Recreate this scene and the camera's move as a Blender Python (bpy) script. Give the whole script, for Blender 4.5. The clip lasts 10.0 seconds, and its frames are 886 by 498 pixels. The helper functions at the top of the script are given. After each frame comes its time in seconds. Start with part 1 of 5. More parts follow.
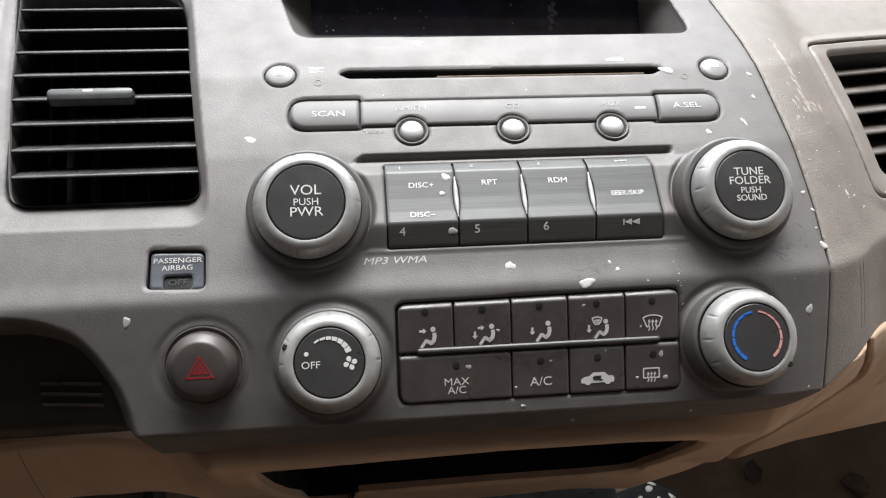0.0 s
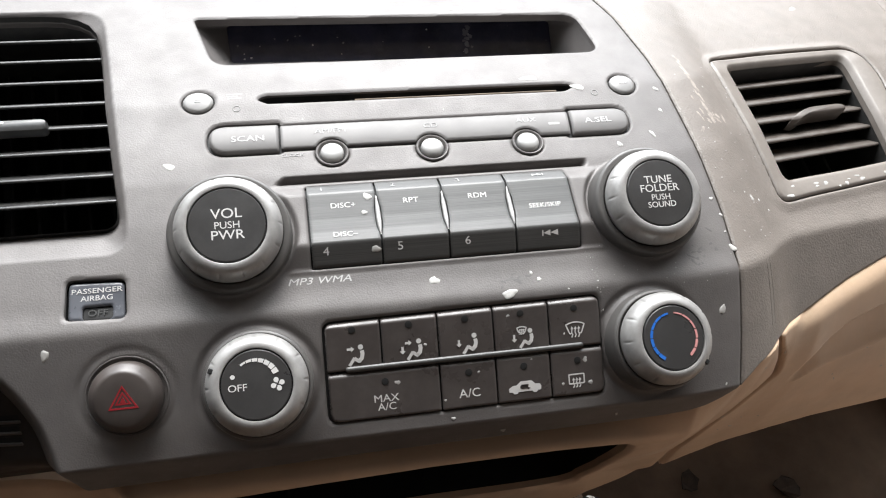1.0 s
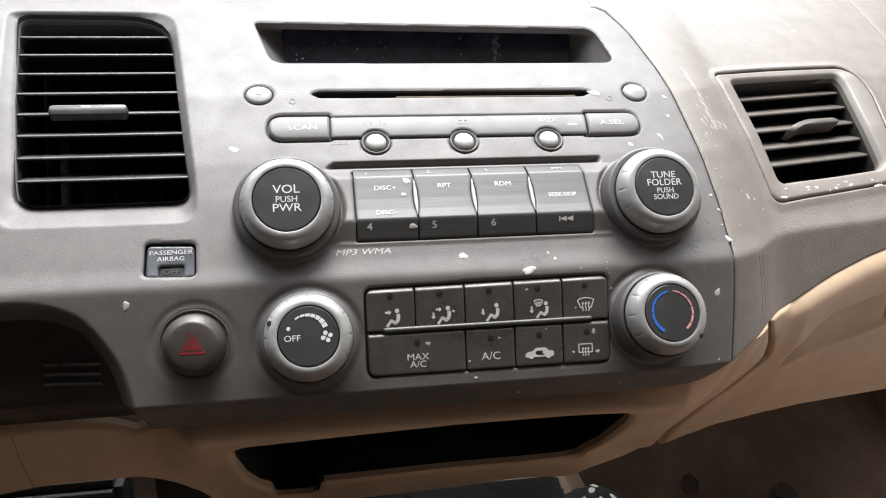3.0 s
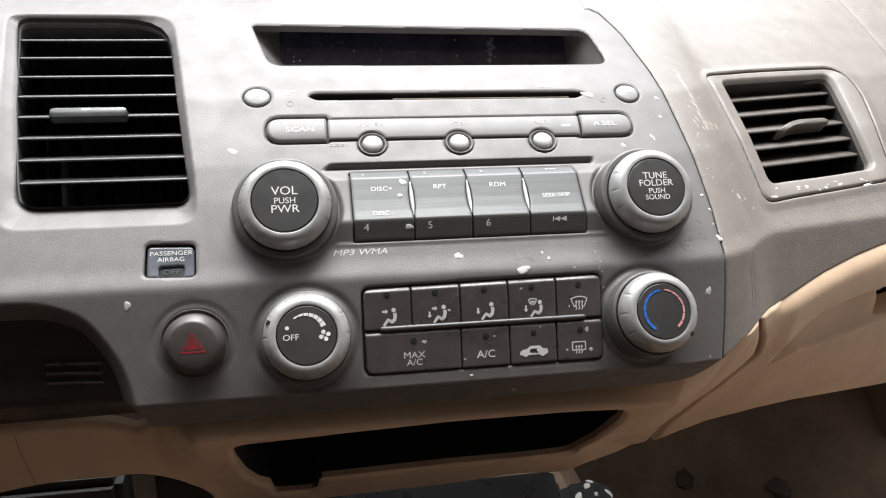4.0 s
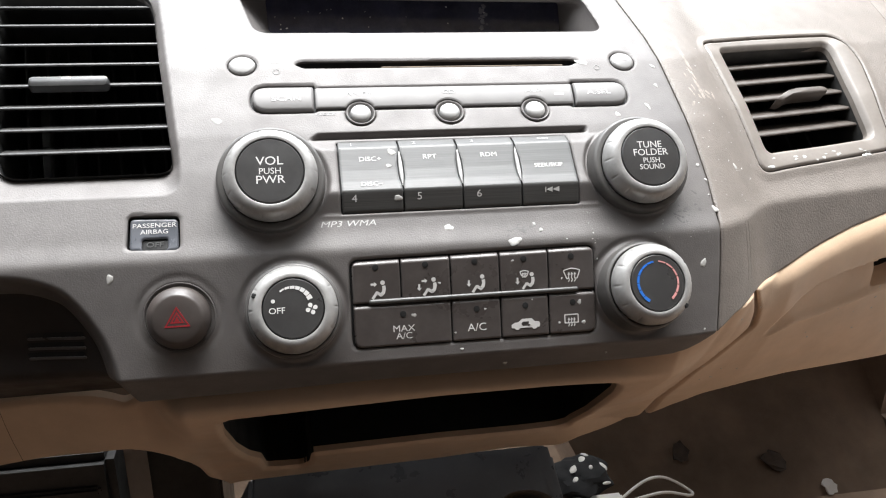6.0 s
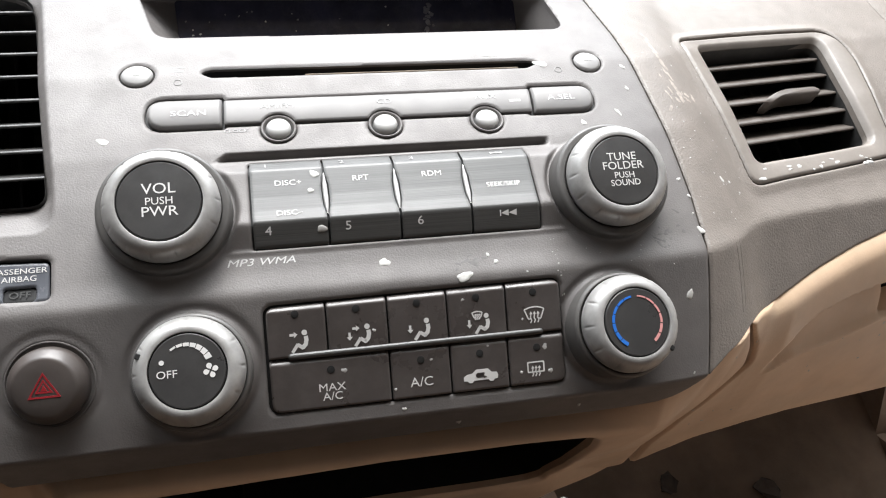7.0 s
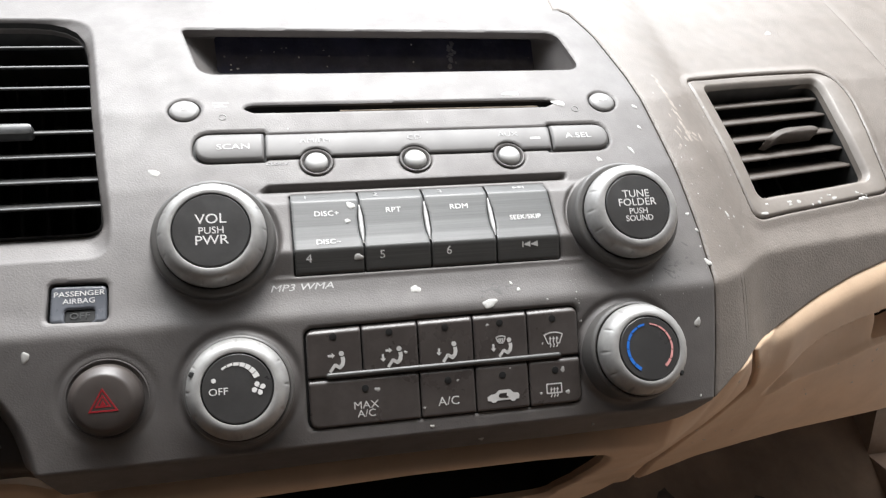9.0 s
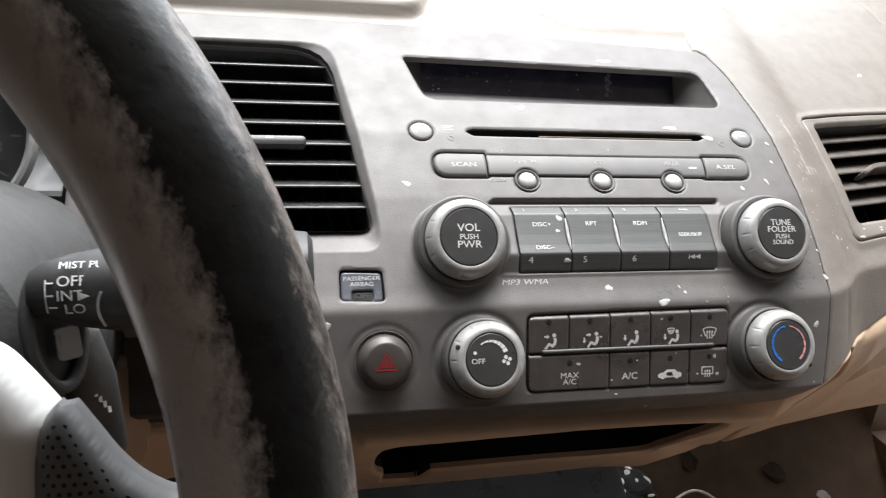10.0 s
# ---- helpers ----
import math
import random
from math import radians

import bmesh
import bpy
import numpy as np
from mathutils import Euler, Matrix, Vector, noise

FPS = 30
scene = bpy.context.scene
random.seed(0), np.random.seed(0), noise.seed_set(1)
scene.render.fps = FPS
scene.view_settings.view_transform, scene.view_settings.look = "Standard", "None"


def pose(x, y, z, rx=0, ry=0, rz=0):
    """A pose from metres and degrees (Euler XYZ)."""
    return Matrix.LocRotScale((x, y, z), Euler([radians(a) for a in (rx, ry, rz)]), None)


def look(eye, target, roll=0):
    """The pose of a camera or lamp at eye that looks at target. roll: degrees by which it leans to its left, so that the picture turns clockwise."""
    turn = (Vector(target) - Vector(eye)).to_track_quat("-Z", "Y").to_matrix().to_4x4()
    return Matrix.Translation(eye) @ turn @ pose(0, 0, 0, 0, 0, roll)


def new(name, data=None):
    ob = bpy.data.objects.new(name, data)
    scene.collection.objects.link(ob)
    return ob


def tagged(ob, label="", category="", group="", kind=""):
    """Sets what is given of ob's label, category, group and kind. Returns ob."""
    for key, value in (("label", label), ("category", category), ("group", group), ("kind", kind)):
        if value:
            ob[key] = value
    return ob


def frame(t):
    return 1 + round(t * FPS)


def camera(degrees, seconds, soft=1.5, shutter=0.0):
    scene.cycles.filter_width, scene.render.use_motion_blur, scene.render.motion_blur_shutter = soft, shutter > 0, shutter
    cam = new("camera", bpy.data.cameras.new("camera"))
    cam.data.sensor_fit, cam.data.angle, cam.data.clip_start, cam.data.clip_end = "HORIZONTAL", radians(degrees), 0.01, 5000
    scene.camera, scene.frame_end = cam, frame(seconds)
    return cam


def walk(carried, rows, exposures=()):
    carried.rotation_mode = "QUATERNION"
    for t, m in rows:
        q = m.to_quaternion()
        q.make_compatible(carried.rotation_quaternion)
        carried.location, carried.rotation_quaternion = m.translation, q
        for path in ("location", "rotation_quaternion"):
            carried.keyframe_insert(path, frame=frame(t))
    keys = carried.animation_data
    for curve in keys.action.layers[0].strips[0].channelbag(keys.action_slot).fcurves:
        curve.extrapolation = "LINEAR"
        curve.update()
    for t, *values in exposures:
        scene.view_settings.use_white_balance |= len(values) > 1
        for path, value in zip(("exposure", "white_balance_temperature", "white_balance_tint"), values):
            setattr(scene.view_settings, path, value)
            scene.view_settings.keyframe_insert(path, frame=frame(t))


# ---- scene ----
cam = camera(57.3, 10.0, soft=1.1, shutter=0.22)
PATH = [
    (0, (-0.0685, -0.2951, 0.9544), (0.1367, 1.5336, 0.1709), 0.10),
    (0.5, (-0.0672, -0.3081, 0.9526), (0.1752, 1.5477, 0.2474), -0.55),
    (1, (-0.0645, -0.3025, 0.9504), (0.3011, 1.5304, 0.2384), -0.67),
    (1.5, (-0.0675, -0.3145, 0.9562), (0.3240, 1.5143, 0.2474), -0.81),
    (2, (-0.0701, -0.3142, 0.9549), (0.3580, 1.5001, 0.2303), -0.53),
    (2.5, (-0.0768, -0.3335, 0.9588), (0.3035, 1.5034, 0.2650), 0.44),
    (2.7, (-0.0824, -0.3460, 0.9514), (0.2552, 1.5058, 0.2753), 1.05),
    (3.8, (-0.0805, -0.3523, 0.9539), (0.2775, 1.4895, 0.2614), 1.06),
    (4, (-0.0826, -0.3548, 0.9551), (0.2661, 1.4911, 0.2689), 1.00),
    (4.5, (-0.0830, -0.3562, 0.9540), (0.2536, 1.4839, 0.2463), 1.16),
    (5, (-0.0808, -0.3533, 0.9547), (0.2661, 1.4728, 0.2166), 1.37),
    (6.3, (-0.0748, -0.3444, 0.9463), (0.2814, 1.4760, 0.1984), 0.36),
    (6.5, (-0.0553, -0.3148, 0.9409), (0.2992, 1.4851, 0.1442), -1.06),
    (6.7, (-0.0481, -0.2956, 0.9418), (0.3434, 1.5046, 0.1634), -0.73),
    (6.8, (-0.0474, -0.2912, 0.9386), (0.3590, 1.5243, 0.2046), -0.44),
    (7, (-0.0483, -0.2913, 0.9337), (0.3519, 1.5401, 0.2369), -0.29),
    (7.5, (-0.0501, -0.2976, 0.9380), (0.3543, 1.5391, 0.2577), -0.31),
    (8, (-0.0543, -0.3008, 0.9400), (0.3521, 1.5340, 0.2555), -0.08),
    (8.5, (-0.0530, -0.3019, 0.9391), (0.3567, 1.5364, 0.2662), -0.34),
    (9, (-0.0663, -0.3085, 0.9480), (0.3504, 1.5309, 0.2823), 0.73),
    (9.2, (-0.0848, -0.3100, 0.9575), (0.3311, 1.5211, 0.2687), 2.85),
    (9.3, (-0.1052, -0.3187, 0.9551), (0.3114, 1.5242, 0.2992), 3.80),
    (9.5, (-0.1526, -0.3320, 0.9672), (0.2372, 1.4922, 0.2335), 5.73),
    (9.6, (-0.1755, -0.3408, 0.9814), (0.1880, 1.4790, 0.2220), 5.90),
    (9.7, (-0.1940, -0.3474, 0.9951), (0.2352, 1.4611, 0.2457), 6.87),
    (9.8, (-0.1975, -0.3560, 1.0045), (0.2180, 1.4350, 0.2190), 5.75),
    (10, (-0.1924, -0.3616, 0.9987), (0.2588, 1.4280, 0.2304), 4.74),
]
EXPOSURES = [(0.0, 0.24), (0.5, 0.44), (1.0, 0.45), (2.5, 0.46), (4.5, 0.47), (5.0, 0.59), (6.3, 0.70), (6.8, 0.61), (7.3, 0.48), (8.5, 0.43), (9.0, 0.42), (9.5, 0.38), (10.0, 0.40)]
walk(cam, [(t, look(eye, target, roll)) for t, eye, target, roll in PATH], EXPOSURES)

# ---- world and light ----
world = bpy.data.worlds.new("world")
scene.world = world
world.use_nodes = True
wn = world.node_tree.nodes
sky = wn.new("ShaderNodeTexSky")
sky.sky_type = "NISHITA"
sky.sun_disc = False
sky.sun_elevation, sky.sun_rotation = radians(76), radians(20)
sky.dust_density = 4.0
wn["Background"].inputs["Strength"].default_value = 0.04
haze = wn.new("ShaderNodeHueSaturation")
haze.inputs["Saturation"].default_value = 0.08
world.node_tree.links.new(sky.outputs["Color"], haze.inputs["Color"])
world.node_tree.links.new(haze.outputs["Color"], wn["Background"].inputs["Color"])
sun = new("sun", bpy.data.lights.new("sun", "SUN"))
sun.data.energy, sun.data.angle, sun.data.color = 5.0, radians(40), (1.0, 0.995, 0.985)
sun.matrix_world = look((0.1, 0.34, 2.2), (0, 0, 0.8))
pane = new("windscreen_daylight", bpy.data.lights.new("windscreen_daylight", "AREA"))
pane.data.shape, pane.data.size, pane.data.size_y = "RECTANGLE", 1.2, 1.05
pane.data.energy, pane.data.color = 14.2, (0.90, 0.95, 1.0)
pane.matrix_world = look((0.0, 0.235, 1.305), (0.0, 0.045, 0.85))
side = new("passenger_door_daylight", bpy.data.lights.new("passenger_door_daylight", "AREA"))
side.data.shape, side.data.size, side.data.size_y = "RECTANGLE", 0.95, 0.8
side.data.energy, side.data.color = 0.32, (1.0, 0.985, 0.96)
side.matrix_world = look((0.73, -0.05, 0.95), (0.0, -0.05, 0.78))



# ---- materials ----
def material(name, color, rough=0.5, metal=0.0, grain=0.0, grain_size=0.0008, dust=0.0, dust_color=(0.6, 0.57, 0.52),
             vary=0.1, vary_size=0.03, bump=0.3, coat=0.0, spec=0.5, rough_vary=0.12):
    """A painted or moulded surface: tone that drifts, dust in patches, fine grain in relief."""
    m = bpy.data.materials.new(name)
    m.use_nodes = True
    nt = m.node_tree
    b = nt.nodes["Principled BSDF"]
    b.inputs["Metallic"].default_value = metal
    b.inputs["Coat Weight"].default_value = coat
    b.inputs["Specular IOR Level"].default_value = spec
    tc = nt.nodes.new("ShaderNodeTexCoord")

    def noise_node(scale, detail=4.0, rough_=0.6):
        n = nt.nodes.new("ShaderNodeTexNoise")
        n.inputs["Scale"].default_value, n.inputs["Detail"].default_value = scale, detail
        n.inputs["Roughness"].default_value = rough_
        nt.links.new(tc.outputs["Object"], n.inputs["Vector"])
        return n

    def ramp(src, lo, hi, c0, c1):
        r = nt.nodes.new("ShaderNodeMapRange")
        r.inputs[1].default_value, r.inputs[2].default_value = lo, hi
        r.inputs[3].default_value, r.inputs[4].default_value = c0, c1
        nt.links.new(src, r.inputs[0])
        return r.outputs[0]

    big = noise_node(1 / vary_size, 5.0)
    mix = nt.nodes.new("ShaderNodeMix")
    mix.data_type = "RGBA"
    mix.inputs["A"].default_value = (*[c * (1 - vary) for c in color], 1)
    mix.inputs["B"].default_value = (*[min(1, c * (1 + vary)) for c in color], 1)
    nt.links.new(ramp(big.outputs["Fac"], 0.35, 0.65, 0, 1), mix.inputs["Factor"])
    out = mix.outputs["Result"]
    if dust > 0:
        d1 = noise_node(90.0, 8.0, 0.75)
        d2 = noise_node(1400.0, 2.0)
        mul = nt.nodes.new("ShaderNodeMath")
        mul.operation = "MULTIPLY"
        nt.links.new(ramp(d1.outputs["Fac"], 0.45, 0.75, 0.15, 1), mul.inputs[0])
        nt.links.new(ramp(d2.outputs["Fac"], 0.4, 0.7, 0.2, dust), mul.inputs[1])
        sc = nt.nodes.new("ShaderNodeMath")
        sc.operation, sc.inputs[1].default_value = "MULTIPLY", dust
        nt.links.new(mul.outputs[0], sc.inputs[0])
        md = nt.nodes.new("ShaderNodeMix")
        md.data_type = "RGBA"
        nt.links.new(out, md.inputs["A"])
        md.inputs["B"].default_value = (*dust_color, 1)
        nt.links.new(sc.outputs[0], md.inputs["Factor"])
        out = md.outputs["Result"]
    nt.links.new(out, b.inputs["Base Color"])
    rn = noise_node(60.0, 6.0)
    nt.links.new(ramp(rn.outputs["Fac"], 0.3, 0.7, max(0.02, rough - rough_vary), min(1, rough + rough_vary)), b.inputs["Roughness"])
    if grain > 0:
        g = noise_node(1 / grain_size, 2.5, 0.5)
        bp = nt.nodes.new("ShaderNodeBump")
        bp.inputs["Strength"].default_value, bp.inputs["Distance"].default_value = bump, grain
        nt.links.new(g.outputs["Fac"], bp.inputs["Height"])
        nt.links.new(bp.outputs["Normal"], b.inputs["Normal"])
    return m


M_PANEL = material("grey_plastic", (0.123, 0.1135, 0.1095), 0.48, metal=0.05, grain=0.00011, grain_size=0.0007, dust=0.12, vary=0.08, vary_size=0.012, bump=0.95, spec=0.36, rough_vary=0.08)
M_PANELKEY = material("grey_smooth_plastic", (0.120, 0.1135, 0.110), 0.46, metal=0.05, grain=0.00002, grain_size=0.0006, dust=0.10, vary=0.05, vary_size=0.012, spec=0.38, rough_vary=0.05)
M_DASH = material("taupe_plastic", (0.172, 0.150, 0.133), 0.46, grain=0.00026, grain_size=0.0010, dust=0.12, vary=0.08, vary_size=0.012, bump=1.0, spec=0.42, rough_vary=0.08)
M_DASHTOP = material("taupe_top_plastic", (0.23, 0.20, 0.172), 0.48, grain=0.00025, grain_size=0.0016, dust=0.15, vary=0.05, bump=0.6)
M_BEIGE = material("beige_plastic", (0.62, 0.445, 0.305), 0.5, grain=0.00012, grain_size=0.0012, dust=0.35, vary=0.07, bump=0.5)
M_BLACK = material("black_plastic", (0.012, 0.012, 0.013), 0.42, grain=0.00006, grain_size=0.0009, dust=0.12, vary=0.15)
M_CAP = material("knob_cap_black", (0.032, 0.031, 0.031), 0.38, grain=0.00004, grain_size=0.0007, dust=0.15, vary=0.1)
M_BUTTON = material("dark_button_plastic", (0.062, 0.053, 0.050), 0.33, grain=0.00003, grain_size=0.0006, dust=0.22, vary=0.1)
M_BRUSHED = material("brushed_button_plastic", (0.056, 0.055, 0.053), 0.38, grain=0.00002, grain_size=0.0005, dust=0.04, vary=0.06, spec=0.5, rough_vary=0.03)


def brush(m):
    """Fine level scratches across a moulded key."""
    nt = m.node_tree
    p = nt.nodes["Principled BSDF"]
    src = p.inputs["Base Color"].links[0].from_socket
    tc, mp, n, r = nt.nodes.new("ShaderNodeTexCoord"), nt.nodes.new("ShaderNodeMapping"), nt.nodes.new("ShaderNodeTexNoise"), nt.nodes.new("ShaderNodeMapRange")
    mp.inputs["Scale"].default_value = (22.0, 4200.0, 4200.0)
    n.inputs["Scale"].default_value, n.inputs["Detail"].default_value = 1.0, 3.0
    r.inputs[1].default_value, r.inputs[2].default_value, r.inputs[3].default_value, r.inputs[4].default_value = 0.3, 0.7, 0.66, 1.35
    mx = nt.nodes.new("ShaderNodeVectorMath")
    mx.operation = "SCALE"
    nt.links.new(tc.outputs["Object"], mp.inputs["Vector"])
    nt.links.new(mp.outputs["Vector"], n.inputs["Vector"])
    nt.links.new(n.outputs["Fac"], r.inputs[0])
    nt.links.new(src, mx.inputs[0])
    nt.links.new(r.outputs[0], mx.inputs["Scale"])
    nt.links.new(mx.outputs["Vector"], p.inputs["Base Color"])


brush(M_BRUSHED)
M_SILVER = material("satin_silver_paint", (0.31, 0.303, 0.295), 0.36, metal=0.25, grain=0.00004, grain_size=0.0008, dust=0.25, vary=0.13, vary_size=0.006, rough_vary=0.08)
M_KEY = material("light_grey_button", (0.36, 0.352, 0.342), 0.36, metal=0.15, grain=0.00002, dust=0.2, vary=0.05)
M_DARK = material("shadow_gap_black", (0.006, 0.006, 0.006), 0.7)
M_VENT = material("vent_black", (0.014, 0.014, 0.014), 0.45, grain=0.00004, dust=0.25, vary=0.1)
M_SLAT = material("vent_slat_grey_black", (0.020, 0.020, 0.020), 0.30, grain=0.00002, dust=0.35, vary=0.1)
M_BROWNSLAT = material("vent_slat_brown", (0.060, 0.048, 0.040), 0.40, grain=0.00004, dust=0.35, vary=0.1)
M_WHITE = material("white_print", (0.62, 0.61, 0.595), 0.5, vary=0.05)
M_FADED = material("faded_print", (0.42, 0.41, 0.40), 0.5, vary=0.15, vary_size=0.004)
M_GHOST = material("rubbed_print", (0.27, 0.265, 0.26), 0.5, vary=0.25, vary_size=0.003)
M_RED = material("red_print", (0.30, 0.018, 0.025), 0.4, vary=0.05)
M_BLUE = material("blue_print", (0.015, 0.13, 0.48), 0.45, vary=0.03)
M_PINK = material("pink_print", (0.55, 0.25, 0.24), 0.45, vary=0.05)
M_GLASS = material("display_glass", (0.018, 0.019, 0.036), 0.16, dust=0.30, dust_color=(0.35, 0.35, 0.38), vary=0.35, vary_size=0.02, rough_vary=0.08)
M_PAINT = material("white_paint_splash", (0.44, 0.43, 0.41), 0.6, grain=0.0002, grain_size=0.001, vary=0.08, vary_size=0.002)
M_LEATHER = material("worn_black_leather", (0.016, 0.015, 0.015), 0.40, grain=0.0005, grain_size=0.003, vary=0.3, vary_size=0.01, dust=0.15, bump=0.6)
M_CARPET = material("beige_carpet", (0.19, 0.128, 0.089), 0.9, grain=0.001, grain_size=0.003, dust=0.5, dust_color=(0.22, 0.18, 0.13), vary=0.25, vary_size=0.12)
M_DOOR = material("beige_door_trim", (0.17, 0.112, 0.076), 0.6, grain=0.0002, grain_size=0.0015, dust=0.3, vary=0.08)
M_ROOF = material("grey_headliner", (0.50, 0.47, 0.43), 0.9, grain=0.0004, grain_size=0.002, vary=0.05)
M_REARWALL = material("rear_wall_brown", (0.10, 0.066, 0.048), 0.9, grain=0.0006, grain_size=0.002, vary=0.1)
M_CLOTH_W = material("white_cloth", (0.62, 0.60, 0.57), 0.9, grain=0.0005, grain_size=0.001, vary=0.06)
M_CLOTH_B = material("black_cloth", (0.010, 0.010, 0.011), 0.9, grain=0.0005, grain_size=0.001, vary=0.1)
M_DIRT = material("dark_stain", (0.040, 0.026, 0.018), 0.9, vary=0.3, vary_size=0.01)

# ---- the dashboard's two curved faces ----
PROFILE = [(-0.0365, 0.7300), (-0.0062, 0.8130), (0.001, 0.819), (0.026, 0.8435), (0.040, 0.8565),
           (0.057, 0.8695), (0.075, 0.8830), (0.108, 0.9010), (0.135, 0.9155), (0.165, 0.9300), (0.205, 0.9470), (0.26, 0.966), (0.36, 0.985)]
SETBACK_X = [-9, .09, .10, .11, .12, .13, .14, .15, .16, .17, .20, .26, .5, .9]
SETBACK_Y = [0, 0, .0003, .001, .002, .004, .007, .013, .022, .033, .042, .054, .10, .22]
_pr = np.array(PROFILE)
_len = np.r_[0, np.cumsum(np.hypot(*np.diff(_pr, axis=0).T))]
_len -= np.interp(0.8105, _pr[:, 1], _len) - 0.00065
_fine = np.arange(_len[0] - 0.01, _len[-1], 0.0005)


def _soft(a, n):
    k = np.exp(-0.5 * (np.arange(-3 * n, 3 * n + 1) / n) ** 2)
    return np.convolve(np.pad(a, 3 * n, mode="reflect", reflect_type="odd"), k / k.sum(), mode="valid")


_py, _pz = _soft(np.interp(_fine, _len, _pr[:, 0]), 3), _soft(np.interp(_fine, _len, _pr[:, 1]), 3)
_fx = np.arange(-0.9, 0.9, 0.001)
_fq = _soft(np.interp(_fx, SETBACK_X, SETBACK_Y), 6)


def face(x, s, h=0.0):
    """The dashboard's face: x across, s up along its slope from the crease, h out of it, all in mm."""
    x, s, h = np.broadcast_arrays(*(np.asarray(a, float) / 1000 for a in (x, s, h)))
    y, z = np.interp(s, _fine, _py), np.interp(s, _fine, _pz)
    ty, tz = np.interp(s, _fine, np.gradient(_py, _fine)), np.interp(s, _fine, np.gradient(_pz, _fine))
    q, dq = np.interp(x, _fx, _fq), np.interp(x, _fx, np.gradient(_fq, _fx))
    n = np.stack([dq * tz, -tz, ty], -1)
    n /= np.linalg.norm(n, axis=-1, keepdims=True)
    return np.stack([x, y + q, z], -1) + h[..., None] * n


DASH_LOW_X = [-.9, .100, .113, .119, .127, .1375, .154, .174, .192, .212, .235, .258, .300, .400, .720]
DASH_LOW_S = [-.0595, -.0595, -.0595, -.056, -.050, -.042, -.037, -.0365, -.031, -.024, -.0175, -.013, -.005, .008, .030]

LEDGE_V = [.58, .607, .647, .70, .722, .7255, .7285, .7315, .736, .745, .80]
LEDGE_Y = [.139, .113, .0765, .0262, .0040, .0005, -.0012, -.0002, .0060, .0160, .0700]


def lower(x, v, h=0.0):
    """The beige face under the panel: x across, v the height in mm, h out of it. It is set back under the stack and meets the dash's lower edge beside it."""
    x, v, h = np.broadcast_arrays(*(np.asarray(a, float) / 1000 for a in (x, v, h)))
    g = np.interp(x, [-9, .10, .2, .3, .5, .8], [0, 0, .008, .02, .05, .1])
    lf = np.clip((-.135 - x) / .03, 0, 1)
    lf = lf * lf * (3 - 2 * lf)
    y0 = (np.interp(v, LEDGE_V, LEDGE_Y) + g) * (1 - lf) + (.045 + .30 * (.69 - v) + g) * lf
    st = np.interp(x, DASH_LOW_X, DASH_LOW_S)
    yt, zt = np.interp(st, _fine, _py) + np.interp(x, _fx, _fq) - 0.001, np.interp(st, _fine, _pz)
    zb = 0.672
    w = np.clip((zt - v) / (zt - zb), 0, 1.3)
    yb = .05 + .5 * (.69 - zb) + g
    wc = np.clip(w, 0, 1)
    y1 = yt + (yb - yt) * w - 0.009 * np.sin(math.pi * wc ** 0.6) * np.clip((x - .14) / .05, 0, 1) - 0.016 * wc * (1 - wc)
    k = np.clip((x - .05) / .10, 0, 1)
    k = k * k * (3 - 2 * k)
    y1 = y1 + 2.5 * np.maximum(v - zt, 0)
    n = np.stack([0 * x, 0 * x - 0.894, 0 * x - 0.447], -1)
    return np.stack([x, y0 * (1 - k) + y1 * k, v], -1) + h[..., None] * n


def seat_on(surf, x, s, h=0.0):
    """The pose of a thing that stands on a face: its z out of the face, its y up the slope."""
    p = surf(x, s, h)
    tx, ts = surf(x + 1, s, h) - p, surf(x, s + 1, h) - p
    n = np.cross(tx, ts)
    n /= np.linalg.norm(n)
    tx /= np.linalg.norm(tx)
    ty = np.cross(n, tx)
    m = Matrix.Identity(4)
    for i in range(3):
        m[i][0], m[i][1], m[i][2], m[i][3] = tx[i], ty[i], n[i], p[i]
    return m


# ---- builders ----
BASE = {}


def thing(name, at, label, category, group="", kind=""):
    ob = new(name)
    ob.location = at
    ob.empty_display_size = 0.02
    BASE[ob] = Vector(at)
    return tagged(ob, label, category, group, kind)


def adopt(ob, parent, label=""):
    if parent is not None:
        ob.parent = parent
        BASE[ob] = BASE[parent]
    if label:
        ob["label"] = label
    return ob


def mesh_part(name, verts, faces, mat, parent=None, label="", smooth=True):
    """One mesh object from world places, under its thing."""
    o = np.array(BASE[parent]) if parent is not None else np.zeros(3)
    me = bpy.data.meshes.new(name)
    me.from_pydata((np.asarray(verts, float) - o).tolist(), [], faces)
    me.materials.append(mat)
    me.polygons.foreach_set("use_smooth", [smooth] * len(me.polygons))
    me.update()
    return adopt(new(name, me), parent, label)


def part(name, bm, mat, parent=None, label="", smooth=True, m=None):
    """Links a bmesh as one mesh object under a thing or under a part; m takes its own places to the world."""
    if m is not None:
        bmesh.ops.transform(bm, matrix=m, verts=bm.verts)
    if parent is not None:
        bmesh.ops.translate(bm, vec=-BASE[parent], verts=bm.verts)
    bmesh.ops.recalc_face_normals(bm, faces=bm.faces)
    me = bpy.data.meshes.new(name)
    bm.to_mesh(me)
    bm.free()
    me.materials.append(mat)
    for p in me.polygons:
        p.use_smooth = smooth
    if smooth:
        me.set_sharp_from_angle(angle=radians(38))
    return adopt(new(name, me), parent, label)


